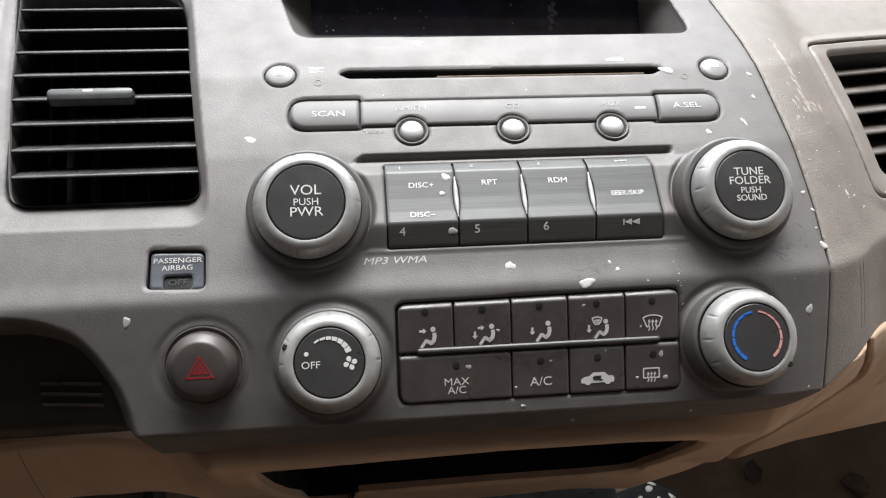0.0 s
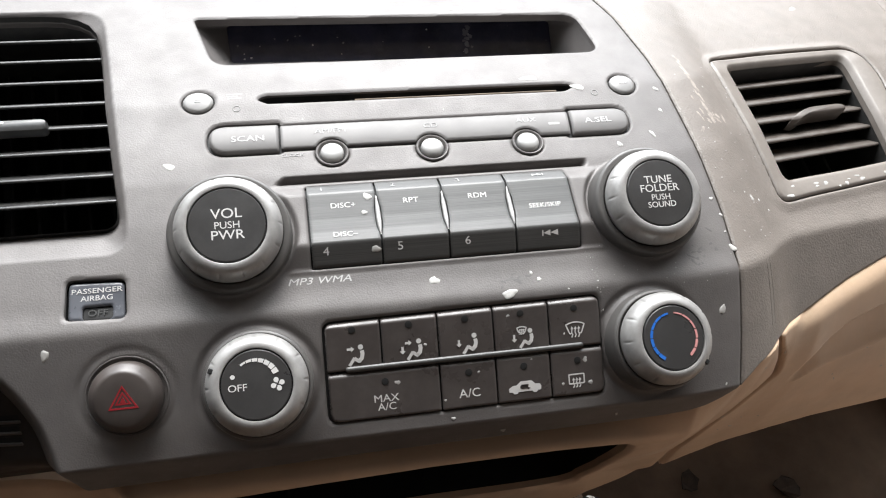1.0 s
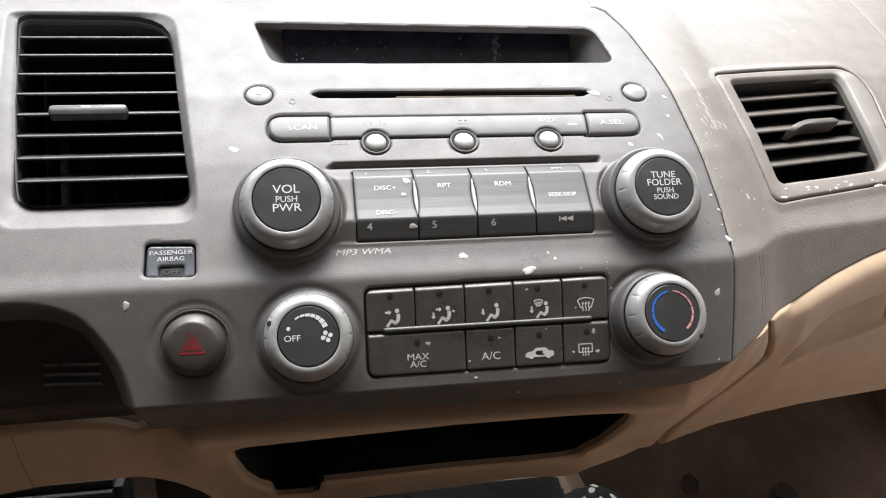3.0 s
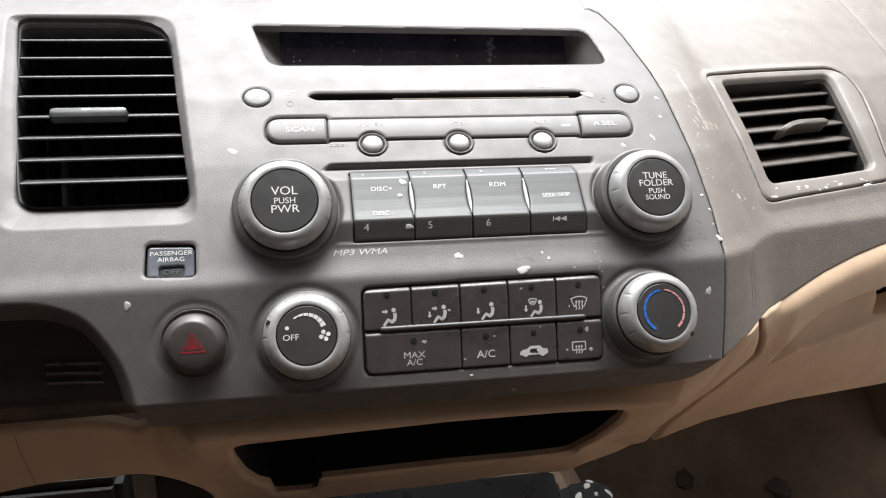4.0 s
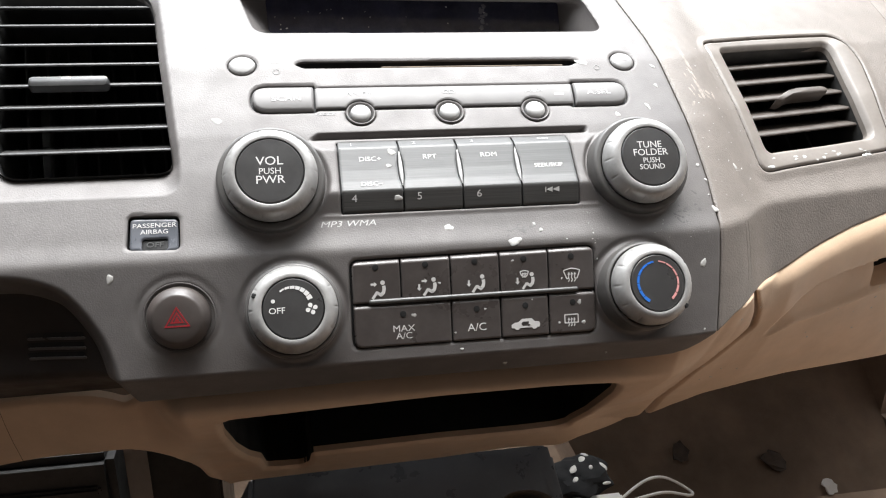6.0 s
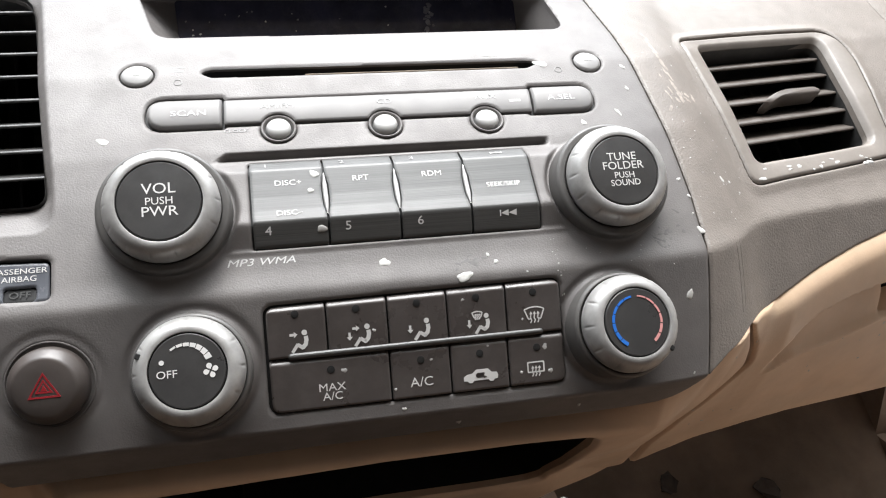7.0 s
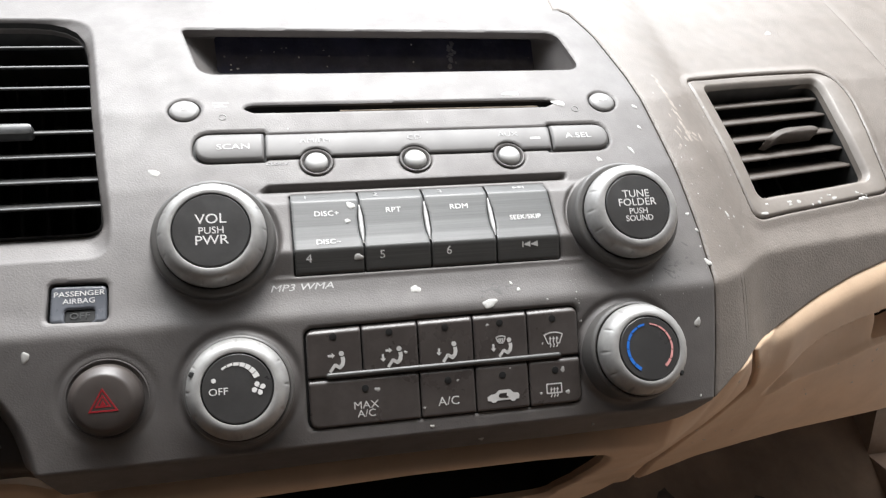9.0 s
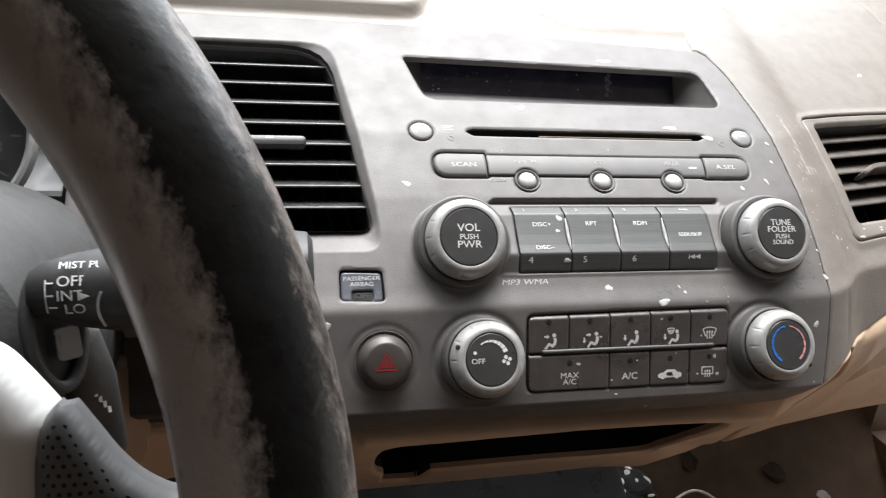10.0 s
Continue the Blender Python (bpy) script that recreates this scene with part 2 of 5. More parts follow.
def rrect(cx, cs, hw, hh, r):
    def f(x, s):
        dx, ds = np.abs(x - cx) - hw + r, np.abs(s - cs) - hh + r
        return r - np.hypot(np.maximum(dx, 0), np.maximum(ds, 0)) - np.minimum(np.maximum(dx, ds), 0)
    return f


def disc(cx, cs, r):
    return lambda x, s: r - np.hypot(x - cx, s - cs)


def poly(pts, r=0.0):
    """Signed depth inside a polygon, with corners rounded by r."""
    p = np.array(pts, float)
    if r:
        p = rounded(p, r)

    def f(x, s):
        x, s = np.asarray(x, float), np.asarray(s, float)
        d, inside = np.full(x.shape, 1e9), np.zeros(x.shape, bool)
        for a, b in zip(p, np.roll(p, -1, 0)):
            e = b - a
            t = np.clip(((x - a[0]) * e[0] + (s - a[1]) * e[1]) / (e @ e), 0, 1)
            d = np.minimum(d, np.hypot(x - a[0] - t * e[0], s - a[1] - t * e[1]))
            if abs(e[1]) > 1e-9:
                inside ^= ((a[1] > s) != (b[1] > s)) & (x < e[0] * (s - a[1]) / e[1] + a[0])
        return np.where(inside, d, -d)
    return f


def rounded(p, r, n=6):
    out = []
    rs = r if hasattr(r, "__len__") else [r] * len(p)
    for i, c in enumerate(p):
        a, b = p[i - 1] - c, p[(i + 1) % len(p)] - c
        la, lb = np.linalg.norm(a), np.linalg.norm(b)
        k = min(rs[i], 0.48 * la, 0.48 * lb)
        a, b = a / la * k, b / lb * k
        for t in np.linspace(0, 1, n):
            out.append(c + a * (1 - t) ** 2 + b * t ** 2)
    return np.array(out)


def both(*fs):
    return lambda x, s: np.minimum.reduce([f(x, s) for f in fs])


def minus(f, *holes):
    return lambda x, s: np.minimum.reduce([f(x, s)] + [-g(x, s) for g in holes])


def plate(name, mat, parent, surf, box, step, shape, relief=None, roll=1.0, wall=6.0, label="", base=0.0):
    """A moulded skin on a face, cut to a shape in mm, with rolled rims and walls that go in."""
    x0, x1, s0, s1 = box
    nx, ns = int((x1 - x0) / step) + 1, int((s1 - s0) / step) + 1
    X, S = np.meshgrid(np.linspace(x0, x1, nx), np.linspace(s0, s1, ns))
    X, S = X.ravel(), S.ravel()
    f = shape(X, S)
    ij = np.arange(nx * ns).reshape(ns, nx)
    a, b, c, d = ij[:-1, :-1].ravel(), ij[:-1, 1:].ravel(), ij[1:, 1:].ravel(), ij[1:, :-1].ravel()
    edges = np.concatenate([np.stack([ij[:, :-1].ravel(), ij[:, 1:].ravel()], 1), np.stack([ij[:-1].ravel(), ij[1:].ravel()], 1), np.stack([a, c], 1)])
    fa, fb = f[edges[:, 0]], f[edges[:, 1]]
    cross = fa * fb < 0
    near = np.where(np.abs(fa) < np.abs(fb), edges[:, 0], edges[:, 1])[cross]
    snap = np.unique(near)
    px, ps = X[snap], S[snap]
    for _ in range(4):
        v = shape(px, ps)
        gx, gs = (shape(px + .02, ps) - shape(px - .02, ps)) / .04, (shape(px, ps + .02) - shape(px, ps - .02)) / .04
        g2 = np.maximum(gx * gx + gs * gs, 0.2)
        mx, ms = np.clip(-v * gx / g2, -step * .5, step * .5), np.clip(-v * gs / g2, -step * .5, step * .5)
        px, ps = px + mx, ps + ms
    X[snap], S[snap], f[snap] = px, ps, 0.0
    tri = np.concatenate([np.stack([a, b, c], 1), np.stack([a, c, d], 1)])
    ft = f[tri]
    flat = (ft == 0).all(1)
    inside = np.zeros(len(tri), bool)
    inside[flat] = shape(X[tri[flat]].mean(1), S[tri[flat]].mean(1)) > 0
    tri = tri[(ft.min(1) >= 0) & ((ft.max(1) > 0) | inside)]
    ar = (X[tri[:, 1]] - X[tri[:, 0]]) * (S[tri[:, 2]] - S[tri[:, 0]]) - (X[tri[:, 2]] - X[tri[:, 0]]) * (S[tri[:, 1]] - S[tri[:, 0]])
    tri = tri[ar > 1e-4 * step * step]
    used, tri = np.unique(tri, return_inverse=True)
    tri = tri.reshape(-1, 3)
    X, S, f = X[used], S[used], f[used]
    h = np.full(X.shape, float(base)) if relief is None else base + relief(X, S)
    if roll > 0:
        g = np.clip(roll - f, 0, roll)
        h = h - (roll - np.sqrt(np.maximum(roll * roll - g * g, 0)) if roll > 4 * step else 0.85 * g * g / roll)
    V = surf(X, S, h)
    faces = tri.tolist()
    if wall > 0:
        e = np.concatenate([tri[:, [0, 1]], tri[:, [1, 2]], tri[:, [2, 0]]])
        key = np.sort(e, 1)
        _, first, count = np.unique(key[:, 0] * len(X) + key[:, 1], return_index=True, return_counts=True)
        rim = e[first[count == 1]]
        vs, inv = np.unique(rim, return_inverse=True)
        inv = inv.reshape(-1, 2)
        n0 = len(V)
        V = np.concatenate([V, surf(X[vs], S[vs], h[vs]), surf(X[vs], S[vs], h[vs] - wall)])
        k = len(vs)
        faces += [(n0 + j, n0 + i, n0 + k + i, n0 + k + j) for i, j in inv.tolist()]
    return mesh_part(name, V, faces, mat, parent, label)


def lathe(profile, n=64, flutes=0, depth=0.0, between=(0, 0)):
    """A turned body about z from (radius, height) pairs in mm; flutes cut shallow grooves between two heights."""
    bm = bmesh.new()
    rings = []
    for r, z in profile:
        ring = []
        for i in range(n):
            a = 2 * math.pi * i / n
            rr = r
            if flutes and between[0] <= z <= between[1] and r > 1:
                rr -= depth * max(0.0, math.cos(a * flutes)) ** 24
            ring.append(bm.verts.new((rr * math.cos(a) / 1000, rr * math.sin(a) / 1000, z / 1000)))
        rings.append(ring)
    for lo, hi in zip(rings, rings[1:]):
        for i in range(n):
            bm.faces.new((lo[i], lo[(i + 1) % n], hi[(i + 1) % n], hi[i]))
    if profile[-1][0] > 0.01:
        bm.faces.new(rings[-1])
    if profile[0][0] > 0.01:
        bm.faces.new(rings[0][::-1])
    return bm


def slab(pts, z0, z1, bevel=0.0):
    """A flat outline in mm made solid between two heights."""
    bm = bmesh.new()
    lo = [bm.verts.new((x / 1000, y / 1000, z0 / 1000)) for x, y in pts]
    hi = [bm.verts.new((x / 1000, y / 1000, z1 / 1000)) for x, y in pts]
    bm.faces.new(lo[::-1])
    top = bm.faces.new(hi)
    for i in range(len(pts)):
        j = (i + 1) % len(pts)
        bm.faces.new((lo[i], lo[j], hi[j], hi[i]))
    if bevel > 0:
        bmesh.ops.bevel(bm, geom=list(top.edges), offset=bevel / 1000, segments=2, affect="EDGES")
    return bm


def rr_pts(cx, cy, hw, hh, r, n=5):
    return [tuple(p) for p in rounded(np.array([(cx - hw, cy - hh), (cx + hw, cy - hh), (cx + hw, cy + hh), (cx - hw, cy + hh)], float), r, n)]


def arc_pts(cx, cy, r, a0, a1, n=12):
    return [(cx + r * math.cos(radians(a0 + (a1 - a0) * i / (n - 1))), cy + r * math.sin(radians(a0 + (a1 - a0) * i / (n - 1)))) for i in range(n)]


def stroke(pts, w):
    """A flat band of width w along a line."""
    p = np.array(pts, float)
    t = np.gradient(p, axis=0)
    t /= np.linalg.norm(t, axis=1, keepdims=True)
    n = np.stack([-t[:, 1], t[:, 0]], 1) * w / 2
    return [tuple(v) for v in p + n] + [tuple(v) for v in (p - n)[::-1]]


def printed(name, shapes, m, mat, parent, thick=0.08, label=""):
    """Flat printed shapes laid on a pose: one thin mesh."""
    bm = bmesh.new()
    for pts in shapes:
        b2 = slab(pts, 0.0, thick)
        bmesh.ops.triangulate(b2, faces=b2.faces)
        me = bpy.data.meshes.new("tmp")
        b2.to_mesh(me)
        b2.free()
        bm.from_mesh(me)
        bpy.data.meshes.remove(me)
    return part(name, bm, mat, parent, label, smooth=False, m=m)


def lettering(text, size, m, mat, parent, width=1.0, align="CENTER", label="", shear=0.0, name="lettering"):
    """Printed words in mm on a pose, set in the built-in font."""
    cu = bpy.data.curves.new("lettering", "FONT")
    cu.body, cu.size, cu.align_x, cu.align_y = text, size / 1000 * 1.4, align, "CENTER"
    cu.extrude, cu.resolution_u, cu.shear, cu.space_line = 0.00005, 3, shear, 0.8
    ob = bpy.data.objects.new("tmp", cu)
    scene.collection.objects.link(ob)
    me = bpy.data.meshes.new_from_object(ob.evaluated_get(bpy.context.evaluated_depsgraph_get()))
    bpy.data.objects.remove(ob)
    bpy.data.curves.remove(cu)
    me.name = name
    me.transform(m @ Matrix.Diagonal((width, 1, 1, 1)))
    me.transform(Matrix.Translation(-BASE[parent]))
    me.materials.clear()
    me.materials.append(mat)
    return adopt(new(name, me), parent, label)


def tube(path, radii, n=16, close=True):
    """A round limb along world places, with a radius at each."""
    bm = bmesh.new()
    p = np.array(path, float)
    t = np.gradient(p, axis=0)
    rings = []
    up = np.array([0.03, 0.05, 1.0])
    for q, d, r in zip(p, t, radii):
        d = d / np.linalg.norm(d)
        u = np.cross(up, d)
        u = u / np.linalg.norm(u)
        w = np.cross(d, u)
        rings.append([bm.verts.new(q + r * (math.cos(a) * u + math.sin(a) * w)) for a in np.linspace(0, 2 * math.pi, n, endpoint=False)])
    for lo, hi in zip(rings, rings[1:]):
        for i in range(n):
            bm.faces.new((lo[i], lo[(i + 1) % n], hi[(i + 1) % n], hi[i]))
    if close:
        bm.faces.new(rings[0][::-1])
        bm.faces.new(rings[-1])
    return bm


def box(x0, x1, y0, y1, z0, z1, bevel=0.0, seg=2):
    bm = bmesh.new()
    bmesh.ops.create_cube(bm, size=1.0)
    for v in bm.verts:
        v.co = ((x0 + x1) / 2 + v.co.x * (x1 - x0), (y0 + y1) / 2 + v.co.y * (y1 - y0), (z0 + z1) / 2 + v.co.z * (z1 - z0))
    if bevel:
        bmesh.ops.bevel(bm, geom=list(bm.edges), offset=bevel, segments=seg, affect="EDGES")
    return bm


# ---- the car's shell: floor, firewall, light-blocking side wall, doorway, roof, windscreen frame ----
def structure(name, bm, mat, label, category):
    return tagged(part(name, bm, mat, None), label, category, kind="structure")


structure("floor", box(-0.74, 0.74, -1.8, 0.80, 0.20, 0.235), M_CARPET, "dusty beige carpet on the floor of the car", "car floor")
bm = bmesh.new()
vs = [bm.verts.new(p) for p in ((-0.74, 0.44, 0.235), (0.74, 0.44, 0.235), (0.74, 0.82, 0.56), (-0.74, 0.82, 0.56), (-0.74, 0.82, 0.95), (0.74, 0.82, 0.95))]
bm.faces.new(vs[:4])
bm.faces.new((vs[3], vs[2], vs[5], vs[4]))
bmesh.ops.solidify(bm, geom=bm.faces[:], thickness=0.01)
structure("wall_firewall", bm, M_CARPET, "carpeted toe board and firewall behind the footwell", "firewall")


M_SIDEBLOCK = material("dark_side_blocker", (0.09, 0.075, 0.065), 0.6, grain=0.0002, grain_size=0.0015, dust=0.2, vary=0.08)


# unseen wall, closed and dark so that little light comes from the driver's side
def blocker_wall(name, x, label):
    bm = bmesh.new()
    t = 0.05 if x > 0 else -0.05
    for y0, y1, z0, z1 in ((-1.8, 0.82, 0.20, 0.97), (-1.8, 0.15, 0.97, 1.46), (0.15, 0.82, 1.40, 1.46), (0.70, 0.82, 0.97, 1.40)):
        b2 = box(min(x, x + t), max(x, x + t), y0, y1, z0, z1)
        me = bpy.data.meshes.new("tmp")
        b2.to_mesh(me)
        b2.free()
        bm.from_mesh(me)
        bpy.data.meshes.remove(me)
    return structure(name, bm, M_SIDEBLOCK, label, "car door")


blocker_wall("wall_driver", -0.74, "unseen dark wall added to block light on the driver's side, with a small front opening")
bm = bmesh.new()
for bx in (box(0.74, 0.79, -1.8, 0.82, 0.12, 0.30), box(0.74, 0.79, -1.8, 0.82, 1.40, 1.46), box(0.74, 0.79, -1.8, -0.62, 0.30, 0.97), box(0.74, 0.79, -0.66, -0.54, 0.30, 1.40), box(0.74, 0.79, 0.52, 0.82, 0.30, 1.40)):
    me = bpy.data.meshes.new("tmp")
    bx.to_mesh(me)
    bx.free()
    bm.from_mesh(me)
    bpy.data.meshes.remove(me)
structure("wall_passenger", bm, M_DOOR, "sill and pillars of the open passenger doorway", "car doorway")
structure("ground", box(-60, 60, -60, 60, -0.06, 0.0), material("pale_concrete", (0.32, 0.29, 0.26), 0.9, vary=0.15, vary_size=0.4, grain=0.002, grain_size=0.01), "pale concrete ground round the car", "ground")
# front edge stands further forward than a real header, to shade the lower panel
structure("ceiling", box(-0.79, 0.79, -1.8, -0.15, 1.43, 1.46), M_ROOF, "unseen pale headliner over the front seats, brought forward to cut the light", "headliner")
# added wall, unseen; its dark brown keeps bounce light off the lower panel
bm = box(-0.74, 0.74, -1.10, -1.05, 0.235, 1.43)
structure("wall_rear", bm, M_REARWALL, "unseen plain wall added behind the front seats to close off light", "rear wall")

# ---- dashboard ----
EDGE = [(100, -60.6), (112, -60.4), (118.5, -59.2), (123.2, -55.8), (125.4, -50), (126.8, -38), (128, -27), (129.3, -10), (130, 6), (130.6, 30), (129, 59), (126.3, 91), (123, 131), (116.8, 168), (109, 192), (104, 197)]
stack_shape = poly([(-254, -63.5), (-100, -62.0), (-40, -60.6)] + EDGE + [(50, 201), (0, 205), (-70, 210), (-150, 213), (-254, 214)])
vent_hole = poly([(-228.6, 186.3), (-150, 185.6), (-132.4, 48.6), (-208, 48.3)], (7, 26, 7, 10))
screen_hole = poly([(-103.5, 178), (95, 173), (99.5, 138.5), (-94, 139)], (3, 8, 8, 9))
SLOT = [(-75, 112.6), (-71, 115.0), (73, 114.0), (78, 112.0), (72, 108.4), (-70, 109.2)]
slot_hole = poly(SLOT, 2)
airbag_hole = poly([(-151.5, 26.5), (-129.3, 25.6), (-128.8, 8.6), (-151.8, 9.5)], 3)
hv_hole = poly([(-55.7, -42.1), (-55.5, -1.2), (61.5, -0.1), (61.3, -42.3)], 4.2)
KNOBS = [(-88.0, 38.8, 24.6), (89.9, 39.1, 24.6), (-81.1, -23.0, 21.6), (83.1, -22.4, 21.6), (-130.4, -21.9, 15.6)]
vol_well, tune_well, fan_well, temp_well, hazard_well = [disc(*k) for k in KNOBS]
alcove = poly([(-330, 1), (-213, 0.8), (-199, 0.6), (-189, -1.5), (-177.5, -6.5), (-171, -13.5), (-165.5, -21.5), (-161, -29.5), (-158, -38.5), (-156, -48), (-152, -66), (-150, -80), (-330, -80)], (1, 1, 6, 12, 20, 20, 20, 20, 20, 20, 10, 1, 1))
# the dished border round the centre vent: broad below and towards the driver, narrow elsewhere
vent_dish = poly([(-234.5, 187.5), (-227.5, 136.5), (-221.7, 94.5), (-217.0, 56), (-215.2, 35.8), (-129.0, 35.8), (-129.6, 56), (-133.5, 85.4), (-138.5, 126.2), (-142.6, 156.3), (-147, 187.5)], (6, 40, 40, 20, 12, 9, 20, 40, 40, 30, 26))
KEYWELL = poly([(-97.0, 79.6), (-97.0, 98.0), (-65.6, 97.6), (-64.8, 95.6), (68.2, 95.0), (69.0, 97.0), (99.0, 96.8), (99.0, 79.3), (66.4, 79.3), (66.0, 80.4), (-64.6, 80.9), (-65.6, 79.6)], (8.6, 8.6, 0.6, 0.6, 0.6, 0.6, 8.6, 8.6, 0.6, 0.6, 0.6, 0.6))
ROUND = [(-43.6, 78.2), (1.2, 77.8), (46.0, 77.8)]
preset_hole = rrect(0.7, 41.2, 57.9, 19.2, 0.8)
OVALS = [(-100.5, 112.2), (102.3, 111.1)]


def key_wells(x, s):
    """The sunk wells that the upper keys sit in."""
    return np.maximum.reduce([KEYWELL(x, s)] + [disc(a, b, 7.5)(x, s) for a, b in ROUND] + [disc(a, b, 7.35)(x, s) for a, b in OVALS])


def smooth(t):
    t = np.clip(t, 0, 1)
    return t * t * (3 - 2 * t)


def radio_bar(x, s):
    """The raised bar that carries the preset keys: steep top, long face, short underside."""
    up = np.interp(s, [20.8, 21.8, 23.0, 30.0, 30.9, 36, 42, 48, 54.2, 55.0, 60.6, 61.6], [0, 0.2, 1.1, 5.4, 5.7, 5.0, 4.5, 4.25, 4.2, 3.9, 0.4, 0.0])
    return up * smooth((x + 78) / 3) * smooth((80 - x) / 3)


def stack_relief(x, s):
    h = np.zeros(x.shape)
    h = h - 4.5 * smooth(1.5 - np.abs(s - 64.4) / 1.35) * smooth((x + 70 - (s - 63) * 1.2) / 3) * smooth((71.5 - x) / 4)
    h = h + radio_bar(x, s)
    h = h + 0.8 * smooth(1 - np.abs(s - 21.0) / 1.4) * smooth((x + 68) / 4) * smooth((71 - x) / 4)
    for (cx, cs, r), rise in zip(KNOBS, (3.0, 3.0, 1.5, 1.5, 0.0)):
        d = np.hypot(x - cx, s - cs)
        keep = smooth((d - r) / 2.5)
        h = h * np.where(d < r + 2.5, keep, 1.0) + rise * smooth((r + 1.5 - d) / 3.0) - (1.0 if rise > 0 else 0.5) * np.exp(-((d - r - 2.0) / 1.6) ** 2) * (rise < 2)
    a = alcove(x, s)
    h = h - 15 * smooth(a / 10) - 7 * smooth((a - 6) / 30) - 26 * smooth((-44 - s) / 22) * smooth(a / 16)
    u = np.maximum(0, -48 - s)
    h = h - 1.7 * np.maximum(0, u - 0.6 * (1 - np.exp(-u / 0.6)))
    v, o = -vent_hole(x, s), vent_dish(x, s)
    h = h - 4.2 * np.clip(o / np.maximum(o + np.maximum(v, 0), 0.5), 0, 1) ** 0.85 * (o > 0)
    return h


stack = thing("center_stack", (0.0, 0.0, 0.80), "grey grained plastic center stack panel spattered with white paint", "dashboard panel")
plate("panel", M_PANEL, stack, face, (-255, 132, -67, 215), 0.9,
      minus(stack_shape, vent_hole, screen_hole, slot_hole, airbag_hole, hv_hole, key_wells, preset_hole, disc(-130.4, -21.9, 14.8), lambda x, s: alcove(x, s) - 9), stack_relief, roll=0.9, wall=2.2)
# near-black colour stands in for the shadow under the alcove's brow
M_ALCOVE_SHADE = material("alcove_painted_shade", (0.026, 0.021, 0.019), 0.6, grain=0.00018, grain_size=0.0011, dust=0.06, vary=0.1, spec=0.3)
plate("alcove_shade_liner", M_ALCOVE_SHADE, stack, face, (-255, -140, -67, 5), 1.0, both(stack_shape, lambda x, s: alcove(x, s) - 8.6), stack_relief, roll=0, wall=2, label="lining of the knee alcove with its shade painted in", base=-0.4)

dash = thing("dashboard", (0.3, 0.1, 0.85), "taupe grained dashboard with dust and paint splashes", "dashboard")
GAP = [(x + 0.9, s) for x, s in EDGE]
rv_hole = poly([(166.0, 119.0), (228, 120.4), (275, 120.0), (284, 98), (279.6, 57), (278.5, 26.5), (225, 23.4), (176.5, 21.4)], (5, 40, 14, 16, 40, 9, 40, 8))
LOWER_EDGE = [(127.6, -47.5), (129.5, -46.5), (137.5, -42), (154, -37), (174, -36.5), (192, -31), (212, -24), (235, -17.5), (258, -13), (300, -5), (400, 8), (720, 30)]
dash_shape = poly(LOWER_EDGE + [(720, 330), (-700, 330), (-700, 212.8), (-232, 212.8), (-150, 211.6), (-70, 208.6), (0, 203.6), (50, 199.6), (105, 197.0), (110, 192.6)] + GAP[::-1][2:-4])


def dash_relief(x, s):
    r = rv_hole(x, s)
    return 1.0 * smooth((r + 7) / 7)


plate("dash_skin", M_DASH, dash, face, (100, 332, -61, 331), 0.7, minus(both(dash_shape, lambda x, s: x - 101, lambda x, s: 330 - x), rv_hole), dash_relief, roll=1.0, wall=9)
plate("dash_end", M_DASH, dash, face, (328, 722, -61, 331), 3.0, both(dash_shape, lambda x, s: x - 330.1), None, roll=0.5, wall=9)
hood = poly([(-700, 220), (-100, 221), (-86, 224), (-77, 250), (-66, 331), (-700, 331)], 6)


def top_relief(x, s):
    return 9 * smooth((hood(x, s) + 3) / 7) + 3.0 * smooth((x + 22 - (253 - s) * 0.87) / 6) * smooth((s - 209) / 12)


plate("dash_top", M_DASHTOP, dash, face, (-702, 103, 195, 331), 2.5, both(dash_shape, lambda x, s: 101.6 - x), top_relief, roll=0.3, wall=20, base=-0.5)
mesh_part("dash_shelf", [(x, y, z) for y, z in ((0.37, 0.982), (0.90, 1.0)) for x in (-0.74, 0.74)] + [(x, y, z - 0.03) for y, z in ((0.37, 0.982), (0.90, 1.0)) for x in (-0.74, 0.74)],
          [(0, 1, 3, 2), (4, 6, 7, 5), (0, 4, 5, 1), (2, 3, 7, 6)], M_DASHTOP, dash, smooth=False)

# beige face under the panel, with the open pocket, and the glove box
POCKET = [(-122.6, 691.5), (-121.6, 714), (-114.9, 720.4), (-69.5, 724), (-11.5, 726.6), (49.7, 726.4), (83.3, 725.1), (88.3, 720.1), (93.3, 705), (97.3, 664.8), (91.6, 644.6), (82.6, 642.4), (5.5, 643), (-76.2, 638.5), (-78, 620), (-83.7, 614), (-106, 616), (-107.6, 636), (-114.5, 644.7), (-119.6, 662.6)]
pocket_hole = poly(POCKET, 2.5)
SEAM = [(154, 778), (168, 757), (171.5, 743), (160, 729), (147, 707), (144.3, 682), (144.3, 646)]
